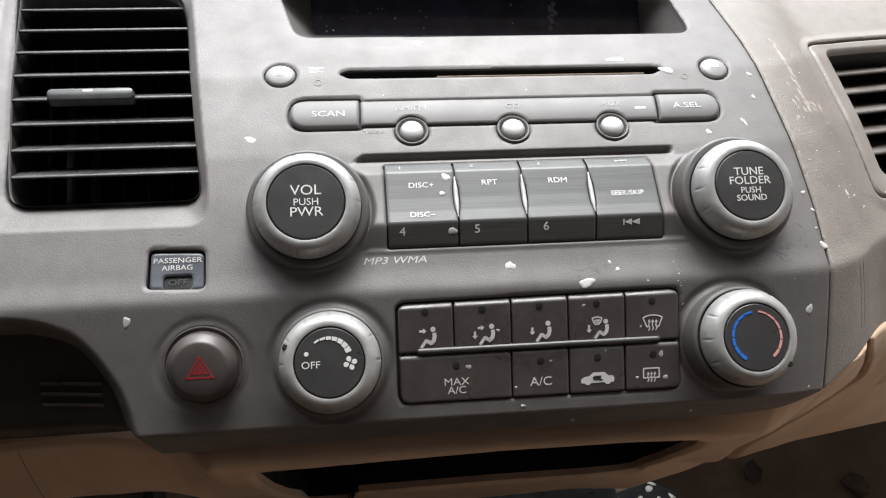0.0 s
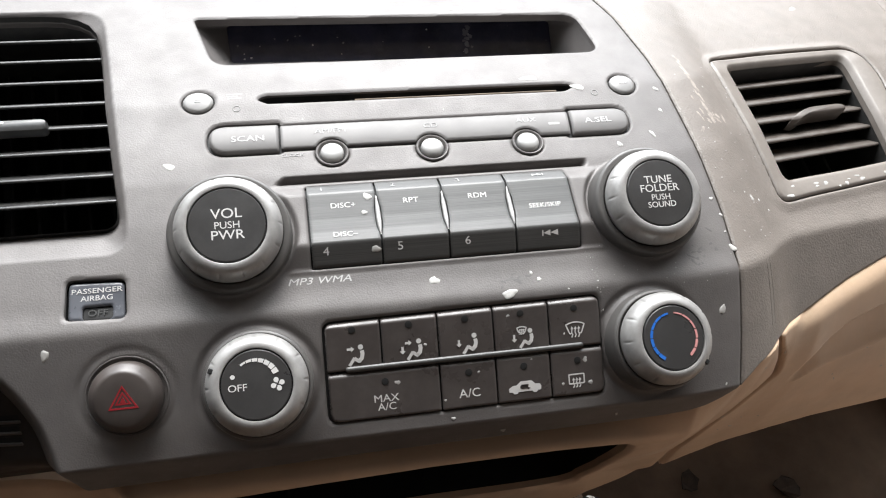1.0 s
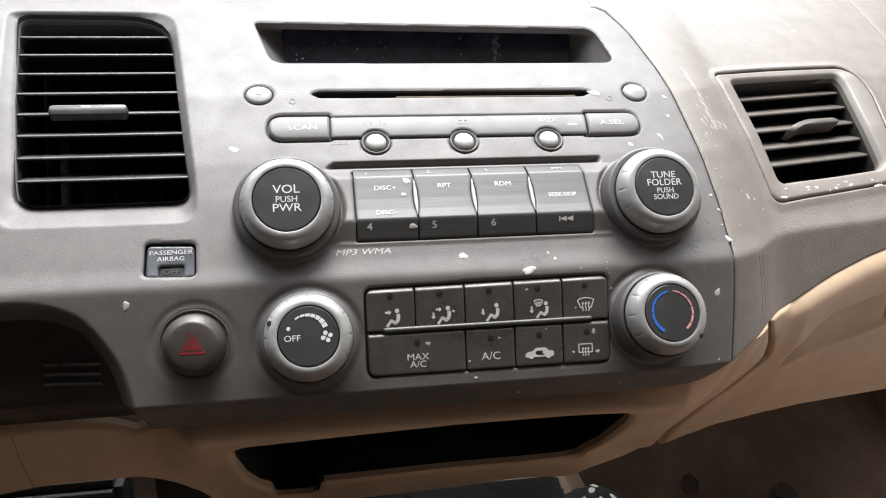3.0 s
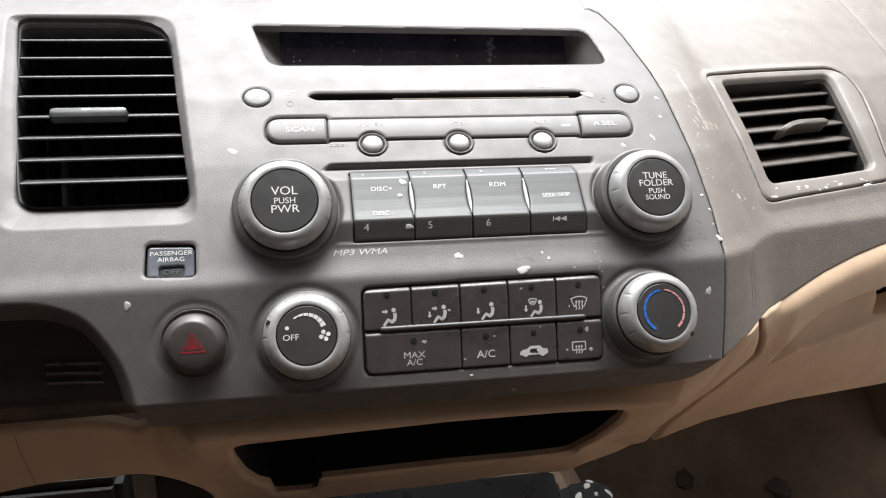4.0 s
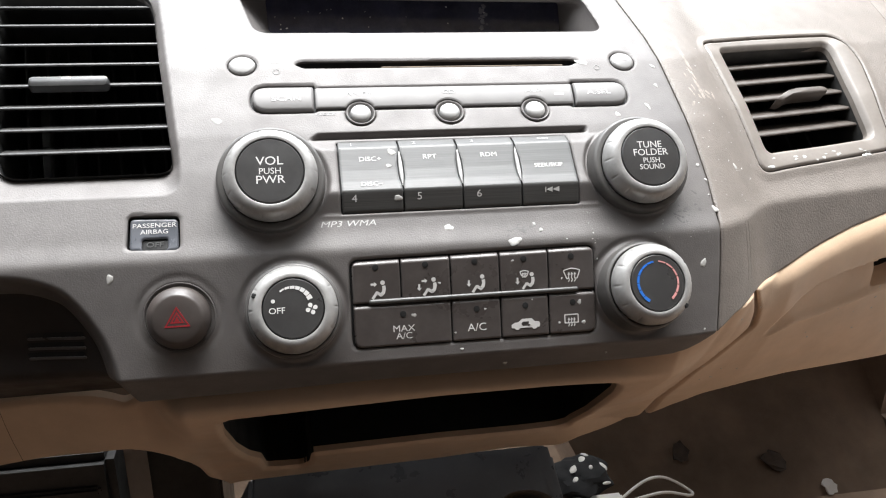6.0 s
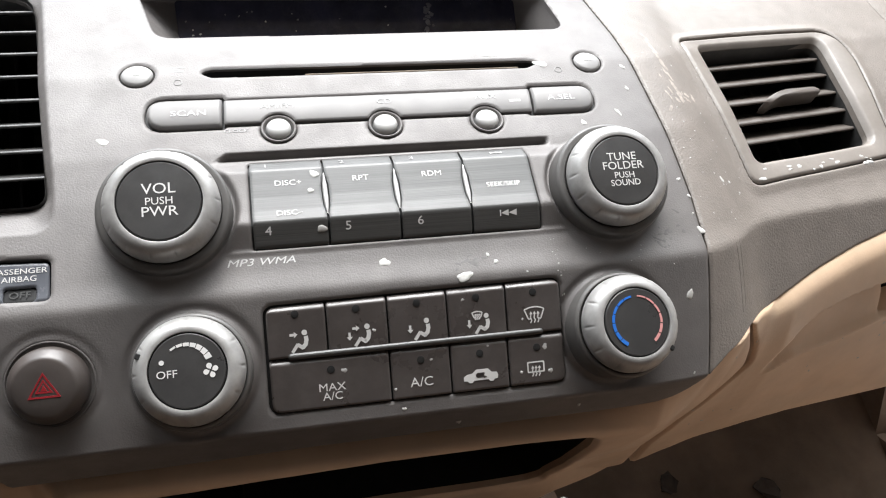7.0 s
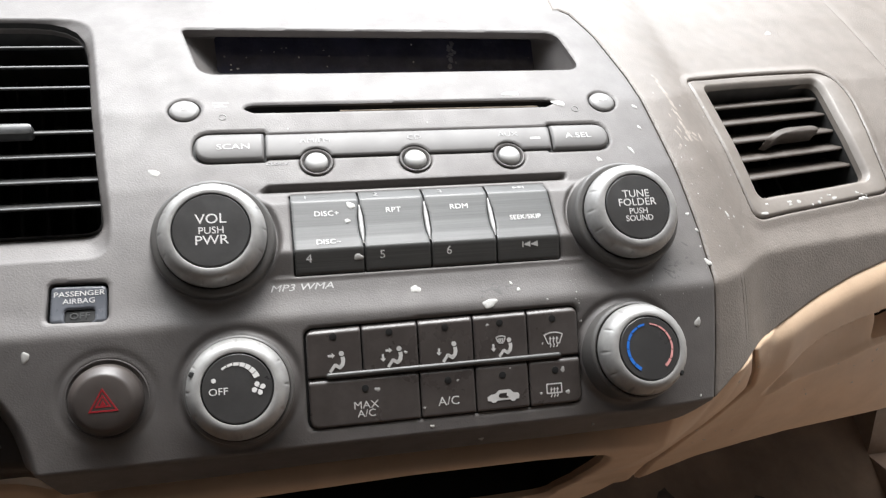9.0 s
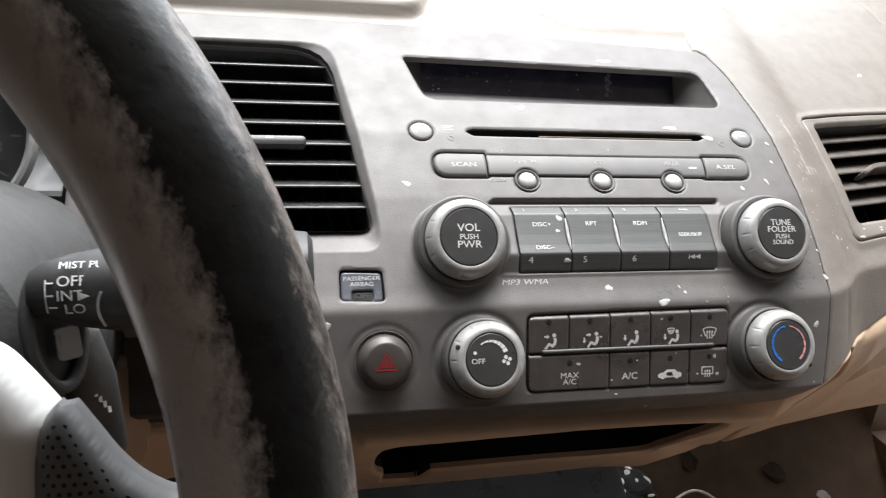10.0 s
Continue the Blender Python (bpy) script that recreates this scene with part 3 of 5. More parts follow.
trim_shape = poly([(-257.6, 718.2), (-240.9, 720.5), (-226.9, 722.2), (-213.1, 723.2), (-199.3, 722.9), (-185.7, 721.0), (-177.7, 718.0), (-171.2, 713.9), (-160.5, 722), (-152.5, 737), (-147.5, 758.5), (-135, 785), (-120, 790), (100, 790), (140, 779)] + [(x - 1.3, v) for x, v in SEAM] + [(124.9, 636.4), (102.4, 627.4), (94.8, 619.5), (89.6, 616.6), (13.9, 600.5), (-66.2, 594.5), (-125.1, 590.5), (-134, 584),
                  (-142.0, 616.7), (-143.8, 639.7), (-147.7, 656.5), (-155.0, 669.6), (-163.4, 675.0), (-175.1, 679.0), (-184.1, 679.2), (-193.2, 678.5), (-207.9, 679.1), (-222.7, 678.3), (-237.8, 676.1), (-253.0, 673.0), (-271.0, 669.8)], 4)
trim = thing("lower_console_trim", (0.0, 0.06, 0.64), "beige plastic lower console trim round an open storage pocket", "console trim")
plate("trim_panel", M_BEIGE, trim, lower, (-301, 175, 578, 801), 1.1, minus(trim_shape, pocket_hole), None, roll=3.0, wall=4)
glove = thing("glove_box", (0.4, 0.08, 0.70), "beige plastic glove box with a scuffed grab lip", "glove box")
glove_shape = poly([(x + 1.3, v) for x, v in SEAM] + [(157, 659), (173, 668.5), (203, 676), (232, 678.7), (311, 678.5), (420, 682), (560, 690), (560, 830), (400, 821), (300, 810), (256, 800), (208, 788), (176, 783)], 3)


def glove_relief(x, v):
    """A rounded upper edge, and the grab recess: a step in under its brow that ramps out again to the lip."""
    brow = np.interp(x, [184, 191, 202, 212, 234, 258, 420], [734, 745.6, 757.5, 763.2, 768, 771, 779])
    lip = np.interp(x, [184, 205, 224, 245, 262, 278, 420], [731, 737.5, 739.5, 742.5, 747, 750, 758])
    t = np.clip((v - lip) / np.maximum(brow - lip, 1.0), 0, 1)
    grab = (-9.0 * smooth((brow - v) / 0.9) * t ** 0.6 + 0.9 * np.exp(-((v - lip) / 1.8) ** 2)) * smooth((x - 184) / 10)
    top = face(x, np.interp(x / 1000, DASH_LOW_X, DASH_LOW_S) * 1000)[..., 2] * 1000
    g = np.clip(10.0 - (top - v), 0, 10.0) * smooth((x - 170) / 12)
    return grab - (10.0 - np.sqrt(np.maximum(100.0 - g * g, 0)))


GRAB = [(261.2, 769.5), (264.6, 757.5), (262.8, 748.5), (300, 753), (420, 760), (420, 776), (300, 772)]
plate("glove_door", M_BEIGE, glove, lower, (140, 562, 640, 832), 1.2, minus(glove_shape, poly(GRAB, 1.5)), glove_relief, roll=2.0, wall=14)


def loft(name, loops, mat, parent, label="", cap=True, flip=False):
    """A skin through closed loops of world places with equal counts."""
    n = len(loops[0])
    V = np.concatenate(loops)
    faces = []
    for k in range(len(loops) - 1):
        for i in range(n):
            j = (i + 1) % n
            f = (k * n + i, k * n + j, (k + 1) * n + j, (k + 1) * n + i)
            faces.append(f[::-1] if flip else f)
    if cap:
        faces.append(tuple(range((len(loops) - 1) * n, len(loops) * n)))
    ob = mesh_part(name, V, faces, mat, parent, label)
    ob.data.set_sharp_from_angle(angle=radians(40))
    return ob


def blade(name, p0, p1, way, depth, thick, mat, parent, label=""):
    """A vent slat from p0 to p1 whose rounded nose faces the cabin and whose body runs in along way."""
    p0, p1, way = Vector(p0), Vector(p1), Vector(way).normalized()
    along = (p1 - p0).normalized()
    up = along.cross(way).normalized()
    bm = bmesh.new()
    prof = [(depth, -0.3 * thick), (depth * .4, -0.5 * thick), (thick * .5, -0.5 * thick), (0.1 * thick, -0.25 * thick), (0, 0), (0.1 * thick, 0.25 * thick), (thick * .5, 0.5 * thick), (depth * .4, 0.5 * thick), (depth, 0.3 * thick)]
    rings = [[bm.verts.new(q + way * a + up * b) for a, b in prof] for q in (p0, p1)]
    n = len(prof)
    for i in range(n):
        bm.faces.new((rings[0][i], rings[0][(i + 1) % n], rings[1][(i + 1) % n], rings[1][i]))
    bm.faces.new(rings[0][::-1])
    bm.faces.new(rings[1])
    return part(name, bm, mat, parent, label)


def loop_on(pts, r, h, grow=0.0):
    p = np.array(pts, float)
    if grow:
        c = p.mean(0)
        p = c + (p - c) * (1 + grow)
    q = rounded(p, r)
    return face(q[:, 0], q[:, 1], h)


# ---- car stereo ----
stereo = thing("car_stereo", (0.0, 0.04, 0.86), "grey built-in car stereo with two silver knobs and worn lettering", "car stereo")

SCREEN = [(-103.5, 178), (95, 173), (99.5, 138.5), (-94, 139)]
gl = rounded(np.array([(-88.5, 909.5), (87.5, 907.0), (87.5, 889.0), (-87.5, 891.5)]), (2, 2, 2, 2))
gl3 = np.stack([gl[:, 0] / 1000, 0.141 + (gl[:, 1] - 890) / 1000 * 0.5, gl[:, 1] / 1000], -1)
loft("display_recess", [loop_on(SCREEN, (3, 8, 8, 9), -1.2, 0.004), loop_on(SCREEN, (3, 8, 8, 9), -4.5), gl3], M_PANEL, stereo, "deep grey display hood", cap=False, flip=True)
display = mesh_part("display", np.concatenate([gl3 - np.array([0, 0.0004, 0]), gl3 + np.array([0, 0.004, 0])]),
                    [tuple(range(24))[::-1]] + [(i, (i + 1) % 24, 24 + (i + 1) % 24, 24 + i) for i in range(24)], M_GLASS, stereo, "dark glossy display window, switched off", smooth=False)

loft("disc_slot", [loop_on(SLOT, 2, -1.2, 0.003), loop_on(SLOT, 2, -4.0, -0.01), loop_on(SLOT, 2, -9.0, -0.02)], M_DARK, stereo, "narrow black disc slot", flip=True)
M_FLAP = material("slot_flap_brown", (0.085, 0.062, 0.042), 0.8, vary=0.3, vary_size=0.01)
blade("slot_flap", face(-30, 110.2, -1.3), face(68, 109.8, -1.3), face(0, 110, -9) - face(0, 110, -3), 0.006, 0.0026, M_FLAP, stereo, "dusty brown felt lip")



def key(name, shape, ext, base, roll, mat, parent, relief=None, step=0.6, label="", wall=2.5):
    return plate(name, mat, parent, face, ext, step, shape, relief, roll=roll, wall=wall, label=label, base=base)


M_FLATKEY = material("grey_flat_key", (0.165, 0.158, 0.152), 0.42, grain=0.00002, dust=0.15, vary=0.05)


def dome(cx, cs, r, h):
    return lambda x, s: h * (1 - np.clip(np.hypot(x - cx, s - cs) / r, 0, 1) ** 2)


for name, cx, cs, lab in (("eject_button", *OVALS[0], "oval light grey eject key"), ("clock_button", *OVALS[1], "round light grey key")):
    key("key_well", disc(cx, cs, 8.0), (cx - 9, cx + 9, cs - 9, cs + 9), -2.0, 0, M_DARK, stereo, step=0.8, wall=0)
    b = key(name, disc(cx, cs, 6.6), (cx - 8, cx + 8, cs - 8, cs + 8), 0.1, 0.8, M_FLATKEY, stereo, dome(cx, cs, 6.8, 0.9), label=lab)
    if cx < 0:
        printed("icon", [[(-1.4, -0.2), (1.4, -0.2), (0, 1.8)], rr_pts(0, -1.1, 1.4, 0.25, 0.1)], seat_on(face, cx, cs, 1.05), M_FADED, b)
    else:
        printed("icon", [rr_pts(-1.4 + 1.4 * i, 0, 0.5, 0.8, 0.1) for i in range(3)], seat_on(face, cx, cs, 1.05), M_FADED, b)
for cx, cs in ((-83.7, 106.6), (86.2, 106.0)):
    part("indicator_lamp", lathe([(1.9, -0.3), (1.85, 0.12), (1.55, 0.2), (1.35, 0.02), (1.2, -0.1), (0.01, -0.05)], 24), M_FLATKEY, stereo, m=seat_on(face, cx, cs))
printed("icon", [rr_pts(0, 1.6, 3.6, 0.35, 0.1), rr_pts(-1, 0.2, 2.4, 0.35, 0.1), rr_pts(0, -1.2, 3.0, 0.35, 0.1)], seat_on(face, -84.5, 114.5, 0.05), M_GHOST, stereo, 0.05)


def bar_relief(c, half, top):
    return lambda x, s: top * (1 - np.clip(np.abs(s - c) / half, 0, 1) ** 2.2)


rings = [disc(cx, cs, 7.7) for cx, cs in ROUND]
bar_shape = poly([(-65.3, 81.7), (-65.2, 95.1), (68.6, 94.5), (67.6, 81.2)], 0.4)
key("source_bar", minus(bar_shape, *rings), (-67, 70, 79, 97), -0.1, 0.5, M_PANELKEY, stereo, bar_relief(88, 9, 1.3), label="raised grey strip between the oval keys")
key("key_well", lambda x, s: key_wells(x, s) + 0.6, (-99, 101, 68, 99), -1.9, 0, M_DARK, stereo, step=1.2, wall=0)
for name, pts, rr, txt, tx in (("scan_key", [(-95.9, 80.7), (-95.9, 96.3), (-66.0, 96.0), (-66.3, 80.6)], (7.7, 7.7, 0.8, 0.8), "SCAN", -79.4),
                               ("select_key", [(68.6, 80.4), (69.6, 95.3), (97.8, 95.2), (97.8, 80.3)], (0.8, 0.8, 7.6, 7.6), "A.SEL", 82.2)):
    k = key(name, poly(pts, rr), (min(p[0] for p in pts) - 1, max(p[0] for p in pts) + 1, 79, 98), 0.1, 1.2, M_PANELKEY, stereo, bar_relief(88.5, 9, 1.6), label="oval grey key with pale lettering")
    lettering(txt, 3.1, seat_on(face, tx, 87.3, 1.75), M_FADED, k, 1.3)
for (cx, cs), txt, dx in zip(ROUND, ("AM/FM", "CD", "AUX"), (0.2, 0.9, 1.4)):
    part("button_ring", lathe([(7.35, -1.9), (7.3, 0.25), (6.95, 0.6), (6.5, 0.45), (5.9, -0.5), (5.7, -1.9)], 48), M_PANEL, stereo, m=seat_on(face, cx, cs))
    part("button_gap", lathe([(5.9, -1.9), (5.9, -1.2), (0.01, -1.2)], 32), M_DARK, stereo, m=seat_on(face, cx, cs))
    part("round_button", lathe([(5.15, -1.2), (5.1, 0.3), (4.8, 0.9), (3.9, 1.6), (2.2, 2.1), (0.01, 2.25)], 40), M_KEY, stereo, "small domed silver-grey key", m=seat_on(face, cx, cs))
    lettering(txt, 2.6, seat_on(face, cx + dx, 89.8, 1.25), M_GHOST, stereo, 1.3)
lettering("CLOCK", 1.6, seat_on(face, -60.8, 78.0, 0.15), M_GHOST, stereo, 1.3)
printed("lettering", [rr_pts(0, 0, 2.6, 0.6, 0.2)], seat_on(face, 60.5, 87.0, 1.2), M_FADED, stereo, 0.05)

# preset keys on the raised bar
cols = [-56.9, -27.8, 0.6, 29.5, 58.3]


def preset_relief(x, s):
    return radio_bar(x, s)


key("key_bed", rrect(0.7, 41.2, 58.0, 20.0, 1.0), (-60, 62, 20, 63), -1.8, 0, M_DARK, stereo, preset_relief, step=1.0, wall=0)
keys = []
for i in range(4):
    x0, x1 = cols[i] + 0.45, cols[i + 1] - 0.45
    shape = poly([(x0, 22.2), (x0, 60.6), (x1, 60.6), (x1, 22.2)], 0.5)
    cut = []
    if i > 0:
        cut.append(poly([(cols[i], 31), (cols[i] - 1.5, 38), (cols[i] - 1.5, 46), (cols[i], 54), (cols[i] + 1.5, 46), (cols[i] + 1.5, 38)], 2))
    if i < 3:
        cut.append(poly([(cols[i + 1], 31), (cols[i + 1] - 1.5, 38), (cols[i + 1] - 1.5, 46), (cols[i + 1], 54), (cols[i + 1] + 1.5, 46), (cols[i + 1] + 1.5, 38)], 2))
    keys.append(key("preset_key", minus(shape, *cut), (x0 - 1, x1 + 1, 21, 62), 0.4, 0.3, M_BRUSHED, stereo, preset_relief, step=0.55, label="dark brushed preset key", wall=2.4))
for c in cols[1:4]:
    key("key_ridge", poly([(c, 31.8), (c - 1.0, 38), (c - 1.0, 46), (c, 53.2), (c + 1.0, 46), (c + 1.0, 38)], 2), (c - 2, c + 2, 30, 55), 0.7, 0.6, M_SILVER, stereo, preset_relief, step=0.3, label="slim silver ridge between the keys", wall=1.5)


def on_bar(x, s):
    """A pose on the keys' own surface."""
    return seat_on(lambda a, b, c: face(a, b, c + radio_bar(np.asarray(a, float), np.asarray(b, float))), x, s, 0.55)


lettering("DISC+", 2.45, on_bar(-42.0, 48.0), M_WHITE, keys[0], 1.15)
lettering("DISC–", 2.4, on_bar(-42.4, 34.2), M_WHITE, keys[0], 1.15)
lettering("RPT", 2.5, on_bar(-13.4, 48.3), M_WHITE, keys[1], 1.15)
lettering("RDM", 2.5, on_bar(15.7, 48.3), M_WHITE, keys[2], 1.15)
lettering("SEEK/SKIP", 2.3, on_bar(44.7, 41.2), M_WHITE, keys[3], 1.05)
for t_, x, k in (("4", -50.8, 0), ("5", -20.3, 1), ("6", 8.3, 2)):
    lettering(t_, 3.5, on_bar(x, 27.5), M_WHITE, keys[k], 1.1)
for t_, x, k in (("1", -50.3, 0), ("2", -20.0, 1), ("3", 8.8, 2)):
    lettering(t_, 3.0, on_bar(x, 57.6), M_GHOST, keys[k], 1.1)
printed("icon", [rr_pts(-3.6, 0, 0.25, 1.2, 0.05), [(-3.3, 0), (-0.2, -1.3), (-0.2, 1.3)], [(-0.2, 0), (3.2, -1.3), (3.2, 1.3)]], on_bar(44.7, 28.0), M_WHITE, keys[3])
printed("icon", [rr_pts(2.6, 0, 0.2, 0.9, 0.05), [(2.4, 0), (0.0, 0.9), (0.0, -0.9)], [(0.0, 0), (-2.4, 0.9), (-2.4, -0.9)]], on_bar(45.0, 57.8), M_FADED, keys[3])
lettering("MP3 WMA", 3.0, seat_on(face, -54.5, 17.0, 0.06), M_FADED, stereo, 1.35, shear=0.25)


# ---- knobs ----
M_SKIRT = material("dark_knob_skirt", (0.072, 0.068, 0.065), 0.42, grain=0.00005, dust=0.2)
TILT_RADIO, TILT_CLIMATE = 33.8, 30.0


def knob_pose(x, s, up=0.0):
    """A knob's axis points back at the seats, some thirty degrees above level."""
    p = face(x, s)
    tilt = radians(TILT_RADIO if s > 0 else TILT_CLIMATE)
    c, k = math.cos(tilt), math.sin(tilt)
    m = Matrix(((1, 0, 0, p[0]), (0, k, -c, p[1]), (0, c, k, p[2]), (0, 0, 0, 1)))
    return m @ Matrix.Translation((0, 0, up / 1000))


def knob(name, parent, x, s, ring_r, cap_r, skirt_r, top, label, marks=14):
    """A turned control knob: skirt, satin ring with a rounded shoulder and short notches, black cap."""
    m, low = knob_pose(x, s), top - 10.6
    k = part(name, lathe([(skirt_r + 0.5, -14), (skirt_r + 0.2, low - 2.4), (skirt_r - 0.1, low - 0.8), (skirt_r - 0.7, low - 0.15), (skirt_r - 1.3, low), (ring_r + 0.3, low - 0.2), (ring_r - 0.2, low - 1.4), (ring_r - 2, low - 2.6), (2, low - 2.6)], 90), M_SKIRT, parent, label, m=m)
    prof = [(ring_r - 1.2, low - 2.4), (ring_r - 0.7, low - 0.1), (ring_r - 0.2, low + 0.7), (ring_r, low + 1.5), (ring_r, top - 6.4), (ring_r - 0.25, top - 5.0), (ring_r - 0.9, top - 3.3), (ring_r - 1.9, top - 1.7), (ring_r - 3.1, top - 0.6), (ring_r - 4.3, top - 0.1), (cap_r + 1.0, top), (cap_r + 0.55, top - 0.15), (cap_r + 0.45, top - 1.4)]
    part("grip_ring", lathe(prof, 360, flutes=marks, depth=0.40, between=(top - 5.2, top - 2.0)), M_SILVER, k, "satin silver grip ring with small notches", m=m)
    part("gap", lathe([(cap_r + 0.7, top - 1.2), (cap_r - 1.0, top - 1.2)], 60), M_DARK, k, m=m)
    part("cap", lathe([(cap_r, top - 1.5), (cap_r, top - 0.45), (cap_r - 0.35, top - 0.15), (cap_r * .5, top + 0.05), (0.01, top + 0.1)], 64), M_CAP, k, "flat black cap", m=m)
    return k


vol = knob("volume_knob", stereo, -88.0, 38.8, 20.9, 14.6, 24.2, 22.4, "volume knob with a silver ring and black cap")
tune = knob("tune_knob", stereo, 89.9, 39.1, 20.9, 14.4, 24.2, 22.4, "tuning knob with a silver ring and black cap")
for txt, size, dy, w in (("VOL", 4.0, 4.3, 1.1), ("PUSH", 2.8, -0.3, 1.05), ("PWR", 3.7, -4.2, 1.15)):
    lettering(txt, size, knob_pose(-88.0, 38.8, 22.5) @ Matrix.Translation((0, dy / 1000, 0)), M_WHITE, vol, w)
for txt, size, dy, w in (("TUNE", 3.3, 5.6, 1.05), ("FOLDER", 3.3, 1.8, 1.05), ("PUSH", 2.6, -2.2, 1.0), ("SOUND", 2.6, -5.4, 1.0)):
    lettering(txt, size, knob_pose(89.9, 39.1, 22.5) @ Matrix.Translation((0, dy / 1000, 0)), M_WHITE, tune, w)

# ---- climate control ----
climate = thing("climate_control", (0.0, -0.02, 0.78), "dark climate control panel with push buttons and two silver knobs", "climate control")
fan = knob("fan_knob", climate, -81.1, -23.0, 19.0, 12.7, 20.8, 23.0, "fan speed knob with a silver ring and black cap", 12)
temp = knob("temperature_knob", climate, 83.1, -22.4, 19.0, 12.9, 20.8, 23.0, "temperature knob with a silver ring and black cap", 12)
FM, TM = knob_pose(-81.1, -23.0, 23.12), knob_pose(83.1, -22.4, 23.12)
lettering("OFF", 2.6, FM @ Matrix.Translation((-0.0068, -0.0008, 0)), M_WHITE, fan, 1.1)
printed("scale_mark", [arc_pts(-8.3, 3.4, 0.85, 0, 330, 14)], FM, M_WHITE, fan)
for i in range(7):
    a0 = 128 - i * 15.5
    wd = 0.7 + 0.25 * i
    printed("scale_mark", [arc_pts(0, 0.6, 8.9, a0, a0 - 13.5, 5) + arc_pts(0, 0.6, 8.9 - wd, a0 - 13.5, a0, 5)], FM, M_WHITE, fan)
printed("icon", [[(7.6 + 0.4 * math.cos(radians(a)), -0.6 + 0.4 * math.sin(radians(a)))] + arc_pts(7.6 + 1.65 * math.cos(radians(a + 18)), -0.6 + 1.65 * math.sin(radians(a + 18)), 0.95, a - 140, a + 150, 9) for a in (0, 90, 180, 270)], FM, M_WHITE, fan)
for i in range(7):
    wd = 0.8 + 0.10 * i
    a0 = 97 + i * 20.5
    printed("scale_mark", [arc_pts(0, 0, 10.2, a0, a0 + 18.5, 5) + arc_pts(0, 0, 10.2 - wd, a0 + 18.5, a0, 5)], TM, M_BLUE, temp)
for i in range(6):
    wd = 0.6 + 0.10 * i
    a0 = 83 - i * 23
    printed("scale_mark", [arc_pts(0, 0, 10.2, a0, a0 - 20.5, 5) + arc_pts(0, 0, 10.2 - wd, a0 - 20.5, a0, 5)], TM, M_PINK, temp)
for knb, m, a in ((fan, FM, 158), (temp, TM, -40)):
    bm = box(0.0156, 0.0183, -0.0010, 0.0010, -0.0050, -0.0013, 0.0003, 1)
    part("pointer", bm, M_DARK, knb, "small black pointer notch", m=m @ pose(0, 0, 0, 0, 0, a))

key("button_bed", rrect(3.0, -21.2, 58.8, 21.6, 4), (-56, 63, -43, 2), -1.6, 0, M_DARK, climate, step=1.5, wall=0)
TOP = [-54.8, -32.3, -9.0, 14.4, 38.2, 61.0]
LOW = [-54.8, -9.4, 14.2, 37.6, 61.0]


def climate_button(x0, x1, s0, s1, rr, t0=0.0, t1=0.0):
    """A push button with a slanted upper edge; t0 and t1 lower its two upper corners."""
    x0, x1, s0, s1 = x0 + 0.36, x1 - 0.36, s0 + 0.3, s1 - 0.3

    def lean(x, s):
        top = s1 - t0 + (t0 - t1) * (x - x0) / (x1 - x0)
        return -1.5 * np.clip((s - top + 1.7) / 1.7, 0, 1) - 0.25 * np.clip((top - s) / 19, 0, 1)
    return key("climate_button", poly([(x0, s0), (x0, s1 - t0), (x1, s1 - t1), (x1, s0)], rr), (x0 - 1, x1 + 1, s0 - 1, s1 + 1), 0.95, 0.5, M_BUTTON, climate, lean, step=0.5, label="dark grey push button with a white symbol", wall=2.6)


def lamp(b, x, s):
    part("indicator_lamp", lathe([(1.45, -0.2), (1.45, 0.06), (1.3, 0.10), (0.01, 0.05)], 24), M_DARK, b, "small unlit indicator", m=seat_on(face, x, s, 1.0))


def limb(cx, cy, k=1.0):
    """A seated outline of three rounded bars and a disc, as air-flow symbols have it."""
    def at(*pts):
        return [(cx + a * k, cy + b * k) for a, b in pts]
    return [arc_pts(cx + 2.3 * k, cy + 3.6 * k, 1.05 * k, 0, 330, 12),
            stroke(at((2.7, 2.2), (2.9, 0.8), (2.5, -0.9), (1.2, -2.1)), 1.6 * k),
            stroke(at((1.7, -2.3), (-0.5, -0.7)), 1.35 * k),
            stroke(at((-0.3, -0.5), (-2.6, -3.6)), 1.2 * k)]


def arrow(x, y, dx, dy, w=0.55):
    l = math.hypot(dx, dy)
    ux, uy = dx / l, dy / l
    hx, hy = x + dx - ux * 1.3, y + dy - uy * 1.3
    return [stroke([(x, y), (hx, hy)], w), [(x + dx, y + dy), (hx - uy * 1.15, hy + ux * 1.15), (hx + uy * 1.15, hy - ux * 1.15)]]


def screen_icon(k, cy, flat):
    """A window outline with three wavy rising arrows."""
    out = []
    if flat:
        o, i_ = rr_pts(0, cy + 0.6 * k, 3.4 * k, 2.1 * k, 0.5), rr_pts(0, cy + 0.6 * k, 2.9 * k, 1.6 * k, 0.4)
        n = len(o)
        out += [[o[a], o[(a + 1) % n], i_[(a + 1) % n], i_[a]] for a in range(n)]
    else:
        out.append(stroke(arc_pts(0, cy - 5.0 * k, 7.6 * k, 118, 62, 10), 0.5))
        out.append(stroke([(-3.55 * k, cy + 1.8 * k), (-2.2 * k, cy - 1.6 * k)], 0.5))
        out.append(stroke([(3.55 * k, cy + 1.8 * k), (2.2 * k, cy - 1.6 * k)], 0.5))
        out.append(stroke([(-2.2 * k, cy - 1.6 * k), (-1.5 * k, cy - 1.4 * k)], 0.5))
